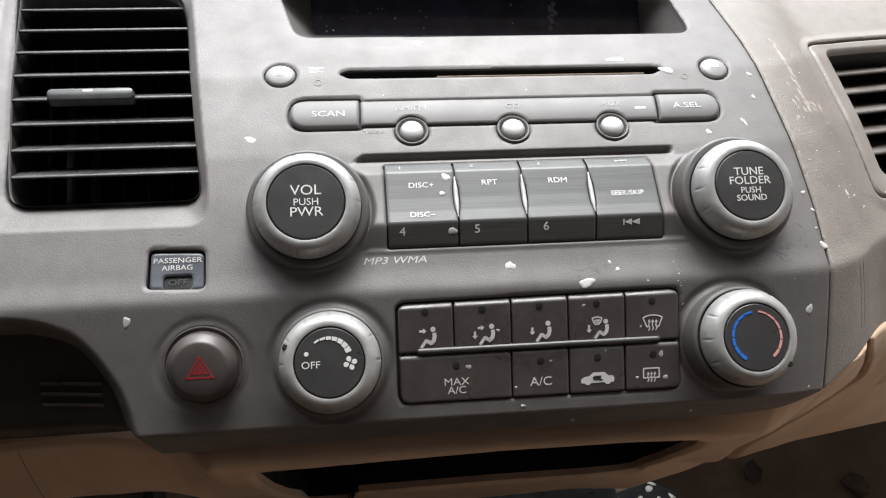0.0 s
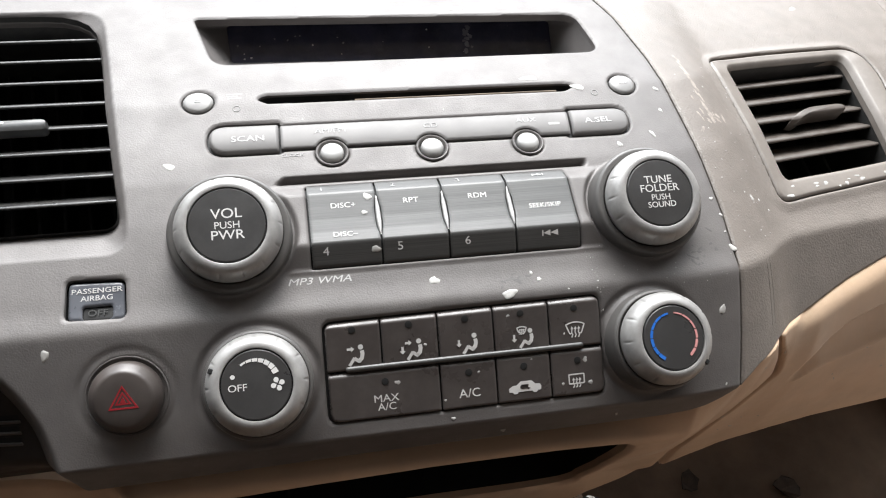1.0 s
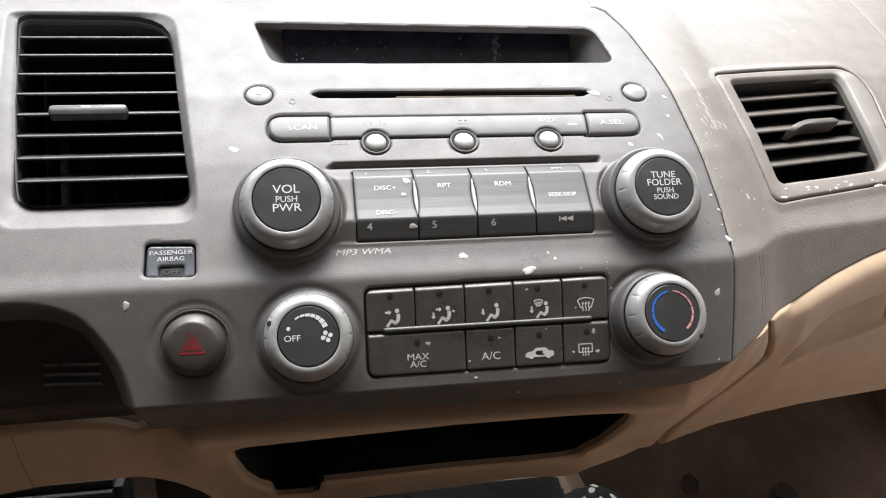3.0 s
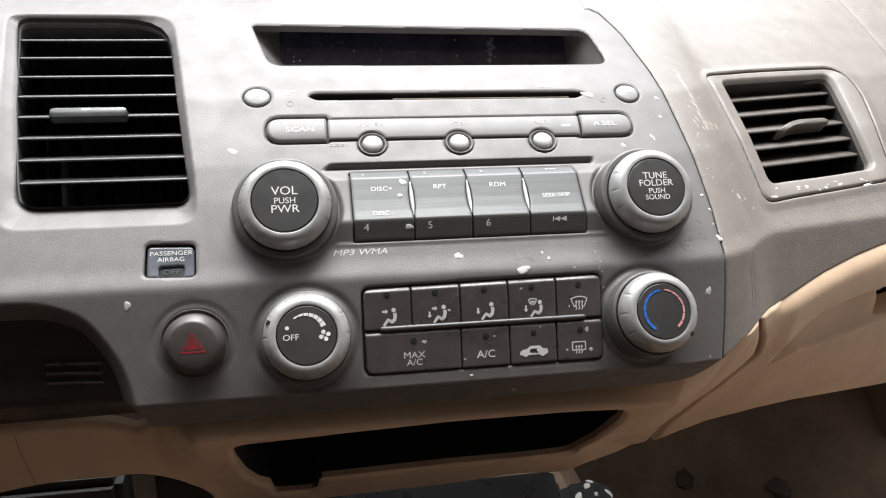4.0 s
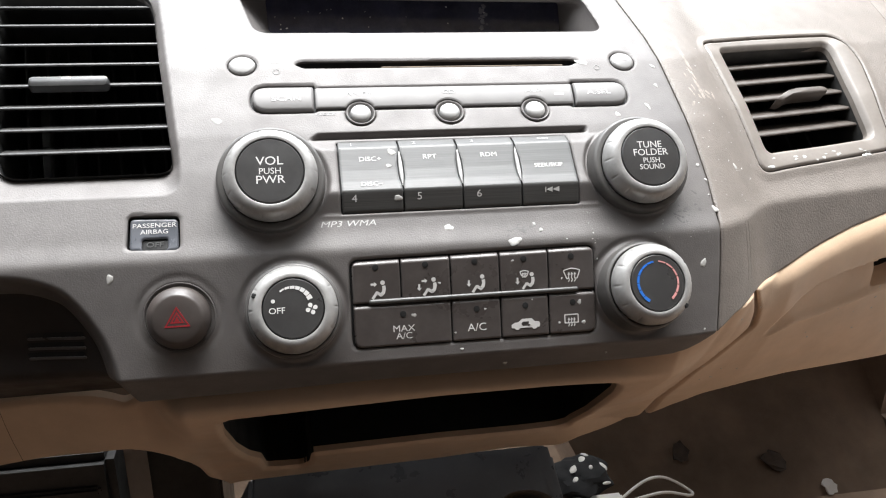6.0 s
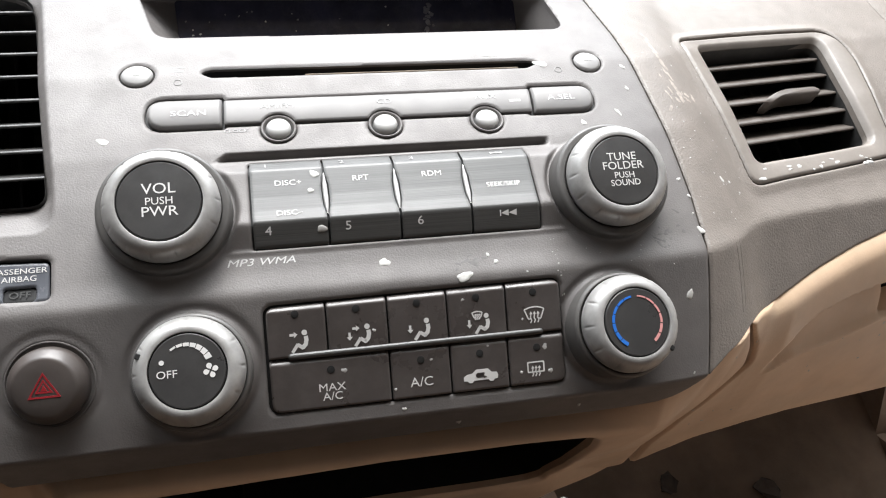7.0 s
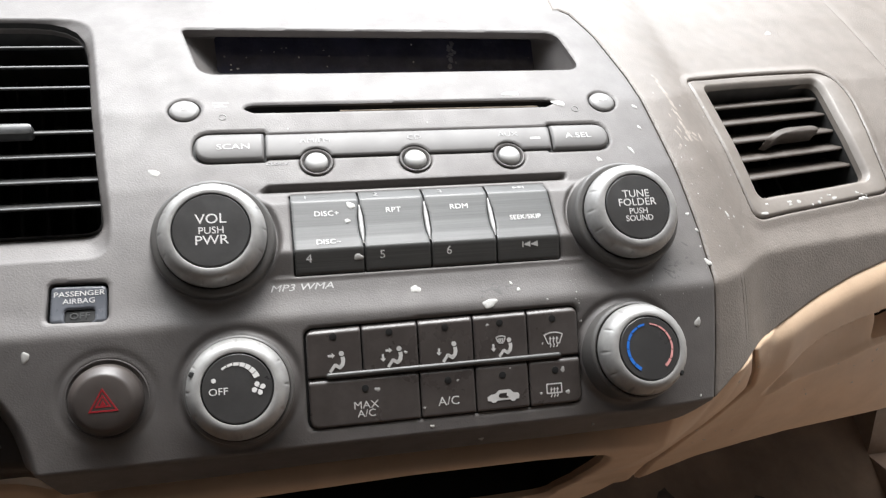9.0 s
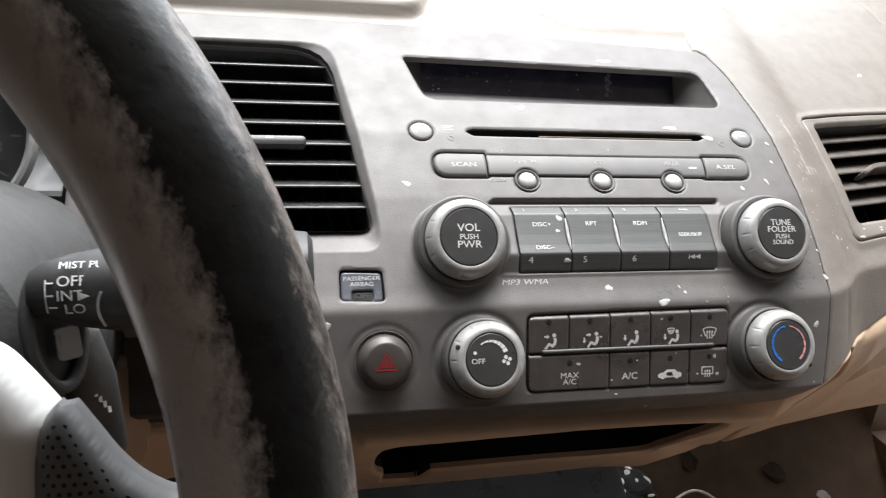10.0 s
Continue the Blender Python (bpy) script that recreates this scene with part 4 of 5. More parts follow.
        out.append(stroke([(2.2 * k, cy - 1.6 * k), (1.5 * k, cy - 1.4 * k)], 0.5))
    for c in (-1.3, 0, 1.3):
        out.append(stroke([(c * k - 0.3, cy - 2.9 * k), (c * k + 0.25, cy - 2.0 * k), (c * k - 0.2, cy - 1.0 * k), (c * k + 0.1, cy + 0.2 * k)], 0.45))
        out.append([(c * k - 0.6, cy + 0.1 * k), (c * k + 0.7, cy + 0.1 * k), (c * k + 0.05, cy + 1.1 * k)])
    return out


ICONS = [limb(0.6, -1.4) + arrow(-2.6, 1.6, 2.9, 0, 0.95),
         limb(1.3, -1.4) + arrow(-2.0, 1.8, 2.7, 0, 0.9) + arrow(-3.2, 0.4, 0, -3.0, 0.9),
         limb(1.0, -1.4) + arrow(-3.2, 0.8, 0, -3.0, 0.9),
         limb(1.4, -1.6, 0.95) + arrow(-3.4, 0.6, 0, -3.2, 0.9) + screen_icon(0.58, 2.2, False),
         screen_icon(1.15, 0.4, False)]
for i in range(5):
    x0, x1 = TOP[i], TOP[i + 1]
    rr = (0.6, 3.6 if i == 0 else 0.6, 3.6 if i == 4 else 0.6, 0.6)
    b = climate_button(x0, x1, -21.6, -0.5, rr, 1.25 - 0.24 * i, 1.0 - 0.24 * i)
    cx = (x0 + x1) / 2
    lamp(b, cx - 0.2, -5.1)
    printed("icon", ICONS[i], seat_on(face, cx - 0.1, -14.4, 0.92), M_WHITE, b)
CAR = [(-6.2, -1.6), (-6.2, -0.2), (-4.9, 0.6), (-3.2, 0.8), (-1.6, 2.1), (2.6, 2.1), (3.9, 0.8), (5.8, 0.6), (6.2, -0.4), (6.0, -1.6), (4.9, -1.7), (4.3, -2.4), (3.2, -2.4), (2.6, -1.7), (-2.6, -1.7), (-3.2, -2.4), (-4.3, -2.4), (-4.9, -1.7)]
for i in range(4):
    x0, x1 = LOW[i], LOW[i + 1]
    rr = (3.6 if i == 0 else 0.6, 0.6, 0.6, 3.6 if i == 3 else 0.6)
    b = climate_button(x0, x1, -41.8, -21.7, rr)
    cx = (x0 + x1) / 2
    lamp(b, cx + 0.1, -27.1)
    if i == 0:
        lettering("MAX", 3.0, seat_on(face, cx + 0.1, -33.9, 0.86), M_WHITE, b, 1.15)
        lettering("A/C", 3.0, seat_on(face, cx + 0.2, -37.3, 0.86), M_WHITE, b, 1.1)
    elif i == 1:
        lettering("A/C", 3.6, seat_on(face, cx, -35.8, 0.86), M_WHITE, b, 1.1)
    elif i == 2:
        printed("icon", [[(x * 1.12, y * 1.12) for x, y in CAR]], seat_on(face, cx, -35.7, 0.86), M_WHITE, b)
        printed("icon", [stroke([(1.5, 0.6), (-1.4, 0.6), (-1.9, 0.1), (-1.9, -0.5), (-1.3, -0.9), (1.2, -0.9)], 0.45), [(1.0, -0.3), (2.4, -0.9), (1.0, -1.5)]], seat_on(face, cx, -35.5, 0.95), M_BUTTON, b)
    else:
        printed("icon", screen_icon(1.05, 0.3, True), seat_on(face, cx - 0.8, -35.8, 0.86), M_WHITE, b)
key("divider_bar", rrect(2.6, -20.9, 50.0, 1.15, 1.1), (-48, 54, -23, -18), 1.7, 0.9, M_BRUSHED, climate, step=0.4, label="slim grey divider bar", wall=2.4)

# ---- hazard switch ----
hazard = thing("hazard_switch", tuple(face(-130, -22)), "round brown-grey hazard warning button with a red triangle", "hazard switch")
M_HAZ = material("hazard_plastic", (0.058, 0.048, 0.044), 0.40, grain=0.00005, grain_size=0.0008, dust=0.15)
HM = seat_on(face, -130.4, -21.9)
part("bezel", lathe([(15.6, -0.8), (15.3, 0.1), (15.0, 0.15), (14.75, -0.1), (14.7, -2.5)], 72), M_PANEL, hazard, m=HM)
part("gap", lathe([(14.95, -3.0), (14.9, -1.6), (13.2, -1.6)], 48), M_DARK, hazard, m=HM)
part("button", lathe([(13.5, -2.5), (13.5, 3.2), (13.3, 4.1), (12.8, 4.9), (11.1, 7.3), (10.5, 7.9), (9.7, 8.2), (5, 8.5), (0.01, 8.6)], 72), M_HAZ, hazard, m=HM)
for k, w in ((1.0, 0.7), (0.55, 0.6)):
    t3 = [(-5.4 * k, -3.7 * k), (5.4 * k, -3.7 * k), (0, 5.2 * k)]
    c3 = (0, -0.5 * k)
    i3 = [(c3[0] + (x - c3[0]) * (1 - 0.19 / k), c3[1] + (y - c3[1]) * (1 - 0.19 / k)) for x, y in t3]
    printed("warning_triangle", [[t3[a], t3[(a + 1) % 3], i3[(a + 1) % 3], i3[a]] for a in range(3)], HM @ Matrix.Translation((0, 0.0004, 0.00845)), M_RED, hazard, 0.2)
printed("warning_triangle", [[(-1.1, -1.3), (1.1, -1.3), (0, 0.8)]], HM @ Matrix.Translation((0, 0.0004, 0.00855)), M_RED, hazard, 0.15)

# ---- airbag indicator ----
airbag = thing("airbag_indicator", tuple(face(-140, 17)), "dark glossy indicator plate set in the panel", "indicator")
M_AB = material("indicator_smoked", (0.085, 0.090, 0.104), 0.26, dust=0.2, vary=0.1)
AB = [(-151.5, 26.5), (-129.3, 25.6), (-128.8, 8.6), (-151.8, 9.5)]
loft("housing", [loop_on(AB, 3, -1.2, 0.02), loop_on(AB, 3, -6)], M_DARK, airbag, flip=True)
plate("lens", M_AB, airbag, face, (-152, -128, 8, 27), 0.6, minus(poly([(-150.6, 25.4), (-130.2, 24.7), (-129.8, 9.6), (-150.8, 10.4)], 2), rrect(-140, 12.9, 5.6, 2.6, 1.2)), lambda x, s: -2.0 + 0.07 * (s - 17), roll=0.8, wall=2)
plate("lamp_window", M_DARK, airbag, face, (-147, -133, 9, 17), 0.8, rrect(-140, 12.9, 6, 3, 1.2), None, roll=0.4, wall=0.5, base=-3.4)
lettering("PASSENGER", 2.2, seat_on(face, -140.2, 21.6, -1.5), M_FADED, airbag, 1.18)
lettering("AIRBAG", 2.2, seat_on(face, -140.2, 18.6, -1.8), M_FADED, airbag, 1.12)
lettering("OFF", 2.6, seat_on(face, -140.0, 12.9, -2.95), M_VENT, airbag, 1.2)

# ---- centre air vent ----
vent = thing("air_vent", tuple(face(-180, 110)), "black slatted air vent in the grey panel", "air vent", "dashboard vents")
VENT = [(-228.6, 186.3), (-150, 185.6), (-132.4, 48.6), (-208, 48.3)]
VR = (7, 26, 7, 10)
loft("duct", [loop_on(VENT, VR, -1.6, 0.006), loop_on(VENT, VR, -8), loop_on(VENT, VR, -34, -0.03), loop_on(VENT, VR, -60, -0.08)], M_VENT, vent, "matt black duct", flip=True)


def vent_x(s):
    return np.interp(s, [48.3, 186.3], [-208, -228.6]), np.interp(s, [48.6, 150, 172, 185.6], [-132.4, -144, -148.5, -160])


for s in (171.0, 154.6, 138.0, 121.6, 105.3, 91.4, 77.5, 63.5):
    l, r = vent_x(s)
    blade("slat", face(l + 0.2, s, -6.0), face(r - 0.2, s, -6.0), (0, 1, -0.13), 0.020, 0.0016, M_SLAT, vent)
for i in range(7):
    k = (i + 0.5) / 7
    a, b = face(-226 + 78 * k, 176, -30), face(-208 + 75 * k, 53, -30)
    blade("fin", a, b, (0, 1, -0.3), 0.022, 0.0016, M_VENT, vent)
bm = bmesh.new()
rings = []
for kx, ky, up, z in ((1.0, 1.0, 0.0, -4.0), (1.0, 1.0, 0.0, -0.6), (0.985, 0.90, 0.05, 0.5), (0.965, 0.62, 0.75, 1.3), (0.94, 0.30, 1.25, 1.5)):
    rings.append([bm.verts.new((x * kx / 1000, (y * ky + up) / 1000, z / 1000)) for x, y in rr_pts(0, 0, 18.6, 2.9, 2.7, 8)])
for a, c in zip(rings, rings[1:]):
    for i in range(len(a)):
        j = (i + 1) % len(a)
        bm.faces.new((a[i], a[j], c[j], c[i]))
bm.faces.new(rings[-1])
bmesh.ops.recalc_face_normals(bm, faces=bm.faces[:])
TABM = seat_on(face, -183.0, 106.4, -4.4)
M_TAB = material("worn_tab_plastic", (0.035, 0.035, 0.035), 0.32, grain=0.00004, dust=0.2, vary=0.15)
part("slider_tab", bm, M_TAB, vent, "worn dark slider tab", m=TABM)
printed("wear_mark", [rr_pts(0, 0, 2.2, 0.7, 0.6)], TABM @ pose(-0.001, 0.0013, 0.00152), M_FADED, vent)

# ---- passenger air vent ----
vent2 = thing("air_vent", tuple(face(225, 70)), "taupe framed air vent with brown slats and paint chips", "air vent", "dashboard vents")
IN2 = [(180.2, 111.6), (264.8, 112.8), (266.6, 104), (265.6, 71), (266.8, 37.5), (231, 35.6), (186.6, 34.8)]
R2 = (4, 5, 6, 30, 6, 30, 5)
in2 = poly(IN2, R2)
out2 = lambda x, s: rv_hole(x, s) - 0.9
M_FRAME = material("taupe_vent_frame", (0.170, 0.148, 0.130), 0.46, grain=0.00008, grain_size=0.0012, dust=0.35, vary=0.06)


def frame2_relief(x, s):
    d = -in2(x, s)
    return 1.2 - 0.7 * smooth((s - 106) / 10) - 1.6 * np.clip(1 - d / 11.0, 0, 1) ** 1.5 - 1.6 * smooth(1 - d / 2.6)


plate("vent_frame", M_FRAME, vent2, face, (166, 290, 20, 122), 0.6, minus(out2, in2), frame2_relief, roll=1.4, wall=3.4)
loft("duct", [loop_on(IN2, R2, -4.0, 0.002), loop_on(IN2, R2, -30, 0.04), loop_on(IN2, R2, -60, 0.0)], M_VENT, vent2, "dark duct", flip=True)
for s in (100.9, 88.2, 75.0, 61.3, 49.3):
    blade("slat", face(182.5, s, -8.0), face(268.0, s + 1.6, -8.0), (0, 1, -0.05), 0.022, 0.0020, M_BROWNSLAT, vent2)
for i in range(5):
    k = (i + 0.5) / 5
    blade("fin", face(181 + 80 * k, 108, -34), face(182 + 82 * k, 36, -34), (0, 1, -0.2), 0.02, 0.0018, M_VENT, vent2)
M_TAB2 = material("taupe_tab_plastic", (0.095, 0.080, 0.070), 0.42, grain=0.00005, grain_size=0.001, dust=0.2, vary=0.08)
tab2 = rounded(np.array([(-21.7, -2.2), (-17.4, -3.6), (-8.0, 0.1), (20.2, 0.6), (22.2, 2.2), (19.5, 4.3), (-5.1, 4.3), (-14.4, 1.4)], float), (1, 1, 8, 2, 2, 3, 10, 10), 6)
bm = bmesh.new()
c2 = tab2.mean(0)
rings = [[bm.verts.new(((c2[0] + (x - c2[0]) * k) / 1000, (c2[1] + (y - c2[1]) * k + up) / 1000, z / 1000)) for x, y in tab2] for k, up, z in ((1.0, 0.0, -8.0), (1.0, 0.0, -0.6), (0.985, 0.15, 0.5), (0.94, 0.55, 1.1), (0.80, 0.9, 1.4))]
for a, c in zip(rings, rings[1:]):
    for i in range(len(a)):
        j = (i + 1) % len(a)
        bm.faces.new((a[i], a[j], c[j], c[i]))
bm.faces.new(rings[-1])
bmesh.ops.recalc_face_normals(bm, faces=bm.faces[:])
part("slider_tab", bm, M_TAB2, vent2, "taupe slider tab", m=seat_on(face, 231.0, 74.6, -5.0))

gp = np.array([(259, 771.5), (259, 746), (300, 751), (425, 758), (425, 778), (300, 774)], float)
loft("grab_recess", [lower(*gp.T, -9.0), lower(*gp.T, -45.0)], M_DARK, glove, "dark grab opening", flip=True)

# ---- storage pocket ----
pk = rounded(np.array(POCKET, float), 2.5)
cpk = pk.mean(0)
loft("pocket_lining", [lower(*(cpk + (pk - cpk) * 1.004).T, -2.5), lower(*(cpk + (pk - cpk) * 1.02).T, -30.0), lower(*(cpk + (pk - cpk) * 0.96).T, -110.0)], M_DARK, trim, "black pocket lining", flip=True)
M_SHROUD = material("column_plastic", (0.024, 0.024, 0.024), 0.5, grain=0.0002, grain_size=0.0013, dust=0.18, bump=0.7)
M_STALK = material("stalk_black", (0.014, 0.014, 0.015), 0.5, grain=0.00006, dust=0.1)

# ---- the driver's side: binnacle, column, stalk, wheel ----
binnacle = thing("instrument_binnacle", (-0.36, 0.06, 0.88), "grey instrument binnacle with a silver ringed dial behind dark glass", "instrument panel")
cluster_hole = rrect(-410, 118, 124, 66, 16)
plate("surround", M_PANEL, binnacle, face, (-702, -252, 0, 216), 2.5, minus(poly([(-700, 2), (-254.5, 2), (-254.5, 214), (-700, 214)], 1), cluster_hole), lambda x, s: -9 * smooth((-256 - x) / 22) - 6 * smooth((cluster_hole(x, s) + 14) / 14), roll=2.5, wall=18)
part("column_recess", box(-0.70, -0.215, 0.085, 0.10, 0.66, 0.84, 0.003), M_SHROUD, binnacle, "dark recess behind the column")
CL = rounded(np.array([(-532, 182), (-288, 182), (-288, 54), (-532, 54)], float), 16)
loft("cluster_housing", [face(CL[:, 0], CL[:, 1], -16), face(CL[:, 0] * 0.995, CL[:, 1], -60)], M_BLACK, binnacle, "black cluster housing", flip=True)
DM = Matrix.Translation((-0.350, 0.083, 0.876)) @ pose(0, 0, 0, 68, 0, 0)
M_UNLIT = material("unlit_dial_print", (0.055, 0.045, 0.042), 0.5, vary=0.15, vary_size=0.004)
dial = part("dial", lathe([(44, 0), (44, 1.0), (0.01, 1.0)], 72), M_BLACK, binnacle, "black dial face", m=DM)
part("dial_ring", lathe([(44, -2), (49, -2), (50, 3), (48.5, 7), (46.5, 7.5), (44.5, 5), (43.5, 0)], 96), M_SILVER, binnacle, "silver dial ring", m=DM)
for k in range(9):
    a = 215 - k * 31
    printed("scale_mark", [stroke([(36 * math.cos(radians(a)), 36 * math.sin(radians(a))), (41 * math.cos(radians(a)), 41 * math.sin(radians(a)))], 1.0)], DM @ Matrix.Translation((0, 0, 0.001)), M_UNLIT, dial)
for txt, a in (("7", 16), ("8", -14)):
    lettering(txt, 6.0, DM @ Matrix.Translation((0.031 * math.cos(radians(a)), 0.031 * math.sin(radians(a)), 0.0011)), M_UNLIT, dial)

TILT_W = radians(20.8)
AX = Vector((0, -math.cos(TILT_W), math.sin(TILT_W)))
UP = Vector((0, math.sin(TILT_W), math.cos(TILT_W)))
HUB = Vector((-0.3761, -0.2304, 0.8682))
WM = Matrix.Identity(4)
for i in range(3):
    WM[i][0], WM[i][1], WM[i][2], WM[i][3] = (1, 0, 0)[i], UP[i], AX[i], HUB[i]

COLUMN = Vector((-0.3755, -0.213, 0.8585))
column = thing("steering_column", tuple(HUB - AX * 0.15), "dark grey steering column shroud with specks of paint", "steering column")


def ring_xs(c, rx, rz, n=40, e=0.75):
    out = []
    for i in range(n):
        a = 2 * math.pi * i / n
        ca, sa = math.cos(a), math.sin(a)
        out.append(Vector(c) + Vector((1, 0, 0)) * rx * math.copysign(abs(ca) ** e, ca) + UP * rz * math.copysign(abs(sa) ** e, sa))
    return np.array([tuple(v) for v in out])


def along(d, up=0.0):
    return COLUMN - AX * d + UP * up


loft("upper_shroud", [ring_xs(along(0.045, 0.02), 0.070, 0.040), ring_xs(along(0.050, 0.022), 0.112, 0.056), ring_xs(along(0.060, 0.026), 0.122, 0.066), ring_xs(along(0.09, 0.03), 0.124, 0.070), ring_xs(along(0.24, 0.03), 0.118, 0.072)], M_SHROUD, column, "grained shroud halves")
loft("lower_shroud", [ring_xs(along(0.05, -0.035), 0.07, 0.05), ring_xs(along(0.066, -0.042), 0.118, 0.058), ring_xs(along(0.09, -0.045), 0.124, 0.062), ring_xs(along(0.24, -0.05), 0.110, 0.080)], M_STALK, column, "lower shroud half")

stalk = thing("wiper_stalk", (-0.268, -0.150, 0.893), "black wiper stalk with white markings", "wiper stalk")
SA = Vector((-0.2803, -0.142, 0.8928))
SB = Vector((-0.1759, -0.146, 0.8970))


def st(k):
    return SA.lerp(SB, k)


part("boot", tube([st(0.27), st(0.29), st(0.31)], [0.0058, 0.0058, 0.0058], 28), M_DARK, stalk)
ARM_K, ARM_R = (0.27, 0.30, 0.37, 0.47, 0.60, 0.66), (0.0060, 0.0080, 0.0100, 0.0117, 0.0128, 0.0118)
part("arm", tube([st(k) for k in ARM_K], list(ARM_R), 36), M_STALK, stalk)
part("collar", tube([st(0.64), st(0.70), st(0.72), st(0.74)], [0.0118, 0.0122, 0.0115, 0.0105], 36), M_STALK, stalk)
part("end_knob", tube([st(0.73), st(0.75), st(0.78), st(0.93), st(0.985), st(1.0)], [0.0115, 0.0138, 0.0147, 0.0148, 0.0140, 0.0115], 40), M_STALK, stalk, "round ribbed end knob")
EYE_W = Vector((0.06, -0.22, 0.10)).normalized()


def on_stalk(k, ang, r):
    """A pose on the stalk's side, turned by ang about its axis from the side that faces the seat."""
    ax = (SB - SA).normalized()
    n0 = (EYE_W - ax * EYE_W.dot(ax)).normalized()
    n = Matrix.Rotation(radians(ang), 3, ax) @ n0
    y = n.cross(ax)
    p = st(k) + n * r
    m = Matrix.Identity(4)
    for i in range(3):
        m[i][0], m[i][1], m[i][2], m[i][3] = ax[i], y[i], n[i], p[i]
    return m


def mark(k, ang):
    return on_stalk(k, ang, float(np.interp(k, ARM_K, ARM_R)) + 0.00035)


for txt, k, ang in (("OFF", 0.392, -13), ("INT", 0.388, 8), ("LO", 0.398, 28)):
    lettering(txt, 2.9, mark(k, ang), M_WHITE, stalk, 1.05)
lettering("MIST PULL", 2.3, mark(0.43, -36), M_WHITE, stalk, 1.0)
for k, ang in ((0.335, -13), (0.335, 8), (0.342, 28)):
    printed("scale_mark", [stroke([(-0.9, 0), (1.1, 0)], 0.4)], mark(k, ang), M_WHITE, stalk)
for a in range(-14, 36, 7):
    printed("scale_mark", [stroke([(0, -0.8), (0, 0.8)], 0.4)], mark(0.326, a), M_WHITE, stalk)
printed("scale_mark", [[(-1.2, -1.0), (1.2, 0), (-1.2, 1.0)]], mark(0.425, 8), M_WHITE, stalk)
printed("scale_mark", [stroke(arc_pts(6, -2, 9.0, 150, 215, 9), 0.7)], mark(0.485, 14), M_FADED, stalk)
# the opening that the stalk comes out of, and the lock housing below it
NB = Vector((0.80, -0.52, 0.30)).normalized()
UB = (Vector((0, 0.25, 1)) - NB * NB.dot(Vector((0, 0.25, 1)))).normalized()
VB = UB.cross(NB)
CB = Vector((-0.2473, -0.144, 0.8823))
ell = [CB + UB * (0.0165 * math.sin(2 * math.pi * k / 32)) + VB * (0.0088 * math.cos(2 * math.pi * k / 32)) for k in range(32)]
part("stalk_opening_lip", tube(ell + ell[:2], [0.0021] * 34, 10), M_SHROUD, column)
mesh_part("stalk_opening", [tuple(p - NB * 0.001) for p in ell], [tuple(range(32))], M_DARK, column, "black stalk opening", smooth=False)
part("opening_edge", slab(rr_pts(0, 0, 3.2, 4.6, 1.2), -1.5, 0.6, 0.4), M_KEY, column, "pale edge inside the opening", m=Matrix.Translation((-0.2438, -0.1455, 0.8788)) @ pose(0, 0, 0, 72, 0, 25))
part("lock_housing", tube([(-0.2518, -0.1235, 0.873), (-0.2493, -0.1195, 0.867), (-0.2483, -0.1115, 0.846), (-0.2488, -0.1015, 0.813), (-0.2543, -0.0955, 0.796)], [0.004, 0.0085, 0.0100, 0.0105, 0.008], 28), M_SHROUD, column, "dark lock housing")
for k in range(4):
    part("housing_mark", box(-0.0005, 0.0005, -0.0010, 0.0010, -0.0003, 0.0003), M_FADED, column, m=Matrix.Translation((-0.2435 + 0.0011 * k, -0.1200 + 0.0008 * k, 0.8455 - 0.0026 * k)) @ pose(0, 0, 0, 70, 0, 25))


wheel = thing("steering_wheel", tuple(HUB), "black leather steering wheel worn grey-brown on its rim", "steering wheel")


def leather_worn_sheen():
    """Black leather rubbed through inside, with a sheen painted outside, where the rim's attribute says so."""
    m = material("rim_leather", (0.005, 0.005, 0.0052), 0.34, spec=0.36, grain=0.0005, grain_size=0.0028, vary=0.3, vary_size=0.008, dust=0.0, bump=0.3)
    nt = m.node_tree
    b = nt.nodes["Principled BSDF"]
    src = b.inputs["Base Color"].links[0].from_socket
    at = nt.nodes.new("ShaderNodeAttribute")
    at.attribute_name = "wear_sheen"
    tc = nt.nodes.new("ShaderNodeTexCoord")
    mp = nt.nodes.new("ShaderNodeMapping")
    mp.inputs["Scale"].default_value = (1.0, 1.0, 0.45)
    nt.links.new(tc.outputs["Object"], mp.inputs["Vector"])
    n = nt.nodes.new("ShaderNodeTexNoise")
    n.inputs["Scale"].default_value, n.inputs["Detail"].default_value, n.inputs["Roughness"].default_value = 230.0, 6.0, 0.75
    nt.links.new(mp.outputs["Vector"], n.inputs["Vector"])
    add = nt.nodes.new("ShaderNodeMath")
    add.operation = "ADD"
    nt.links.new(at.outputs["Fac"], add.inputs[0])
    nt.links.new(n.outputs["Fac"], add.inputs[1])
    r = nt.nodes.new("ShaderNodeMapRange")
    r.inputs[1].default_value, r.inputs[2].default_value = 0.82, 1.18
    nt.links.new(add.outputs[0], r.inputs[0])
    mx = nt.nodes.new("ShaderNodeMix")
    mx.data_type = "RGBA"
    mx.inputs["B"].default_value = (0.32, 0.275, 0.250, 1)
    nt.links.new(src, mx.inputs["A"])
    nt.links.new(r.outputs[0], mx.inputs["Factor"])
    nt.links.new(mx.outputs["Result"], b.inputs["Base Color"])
    return m


M_RIM = leather_worn_sheen()
NR, NM = 220, 40
V, W = [], []
for i in range(NR):
    a = 2 * math.pi * i / NR
    c = Vector((math.cos(a) * 0.187, math.sin(a) * 0.187, 0))
    out = c.normalized()
    for j in range(NM):
        b_ = 2 * math.pi * j / NM
        rr = 0.0168 + 0.0010 * math.cos(2 * b_)
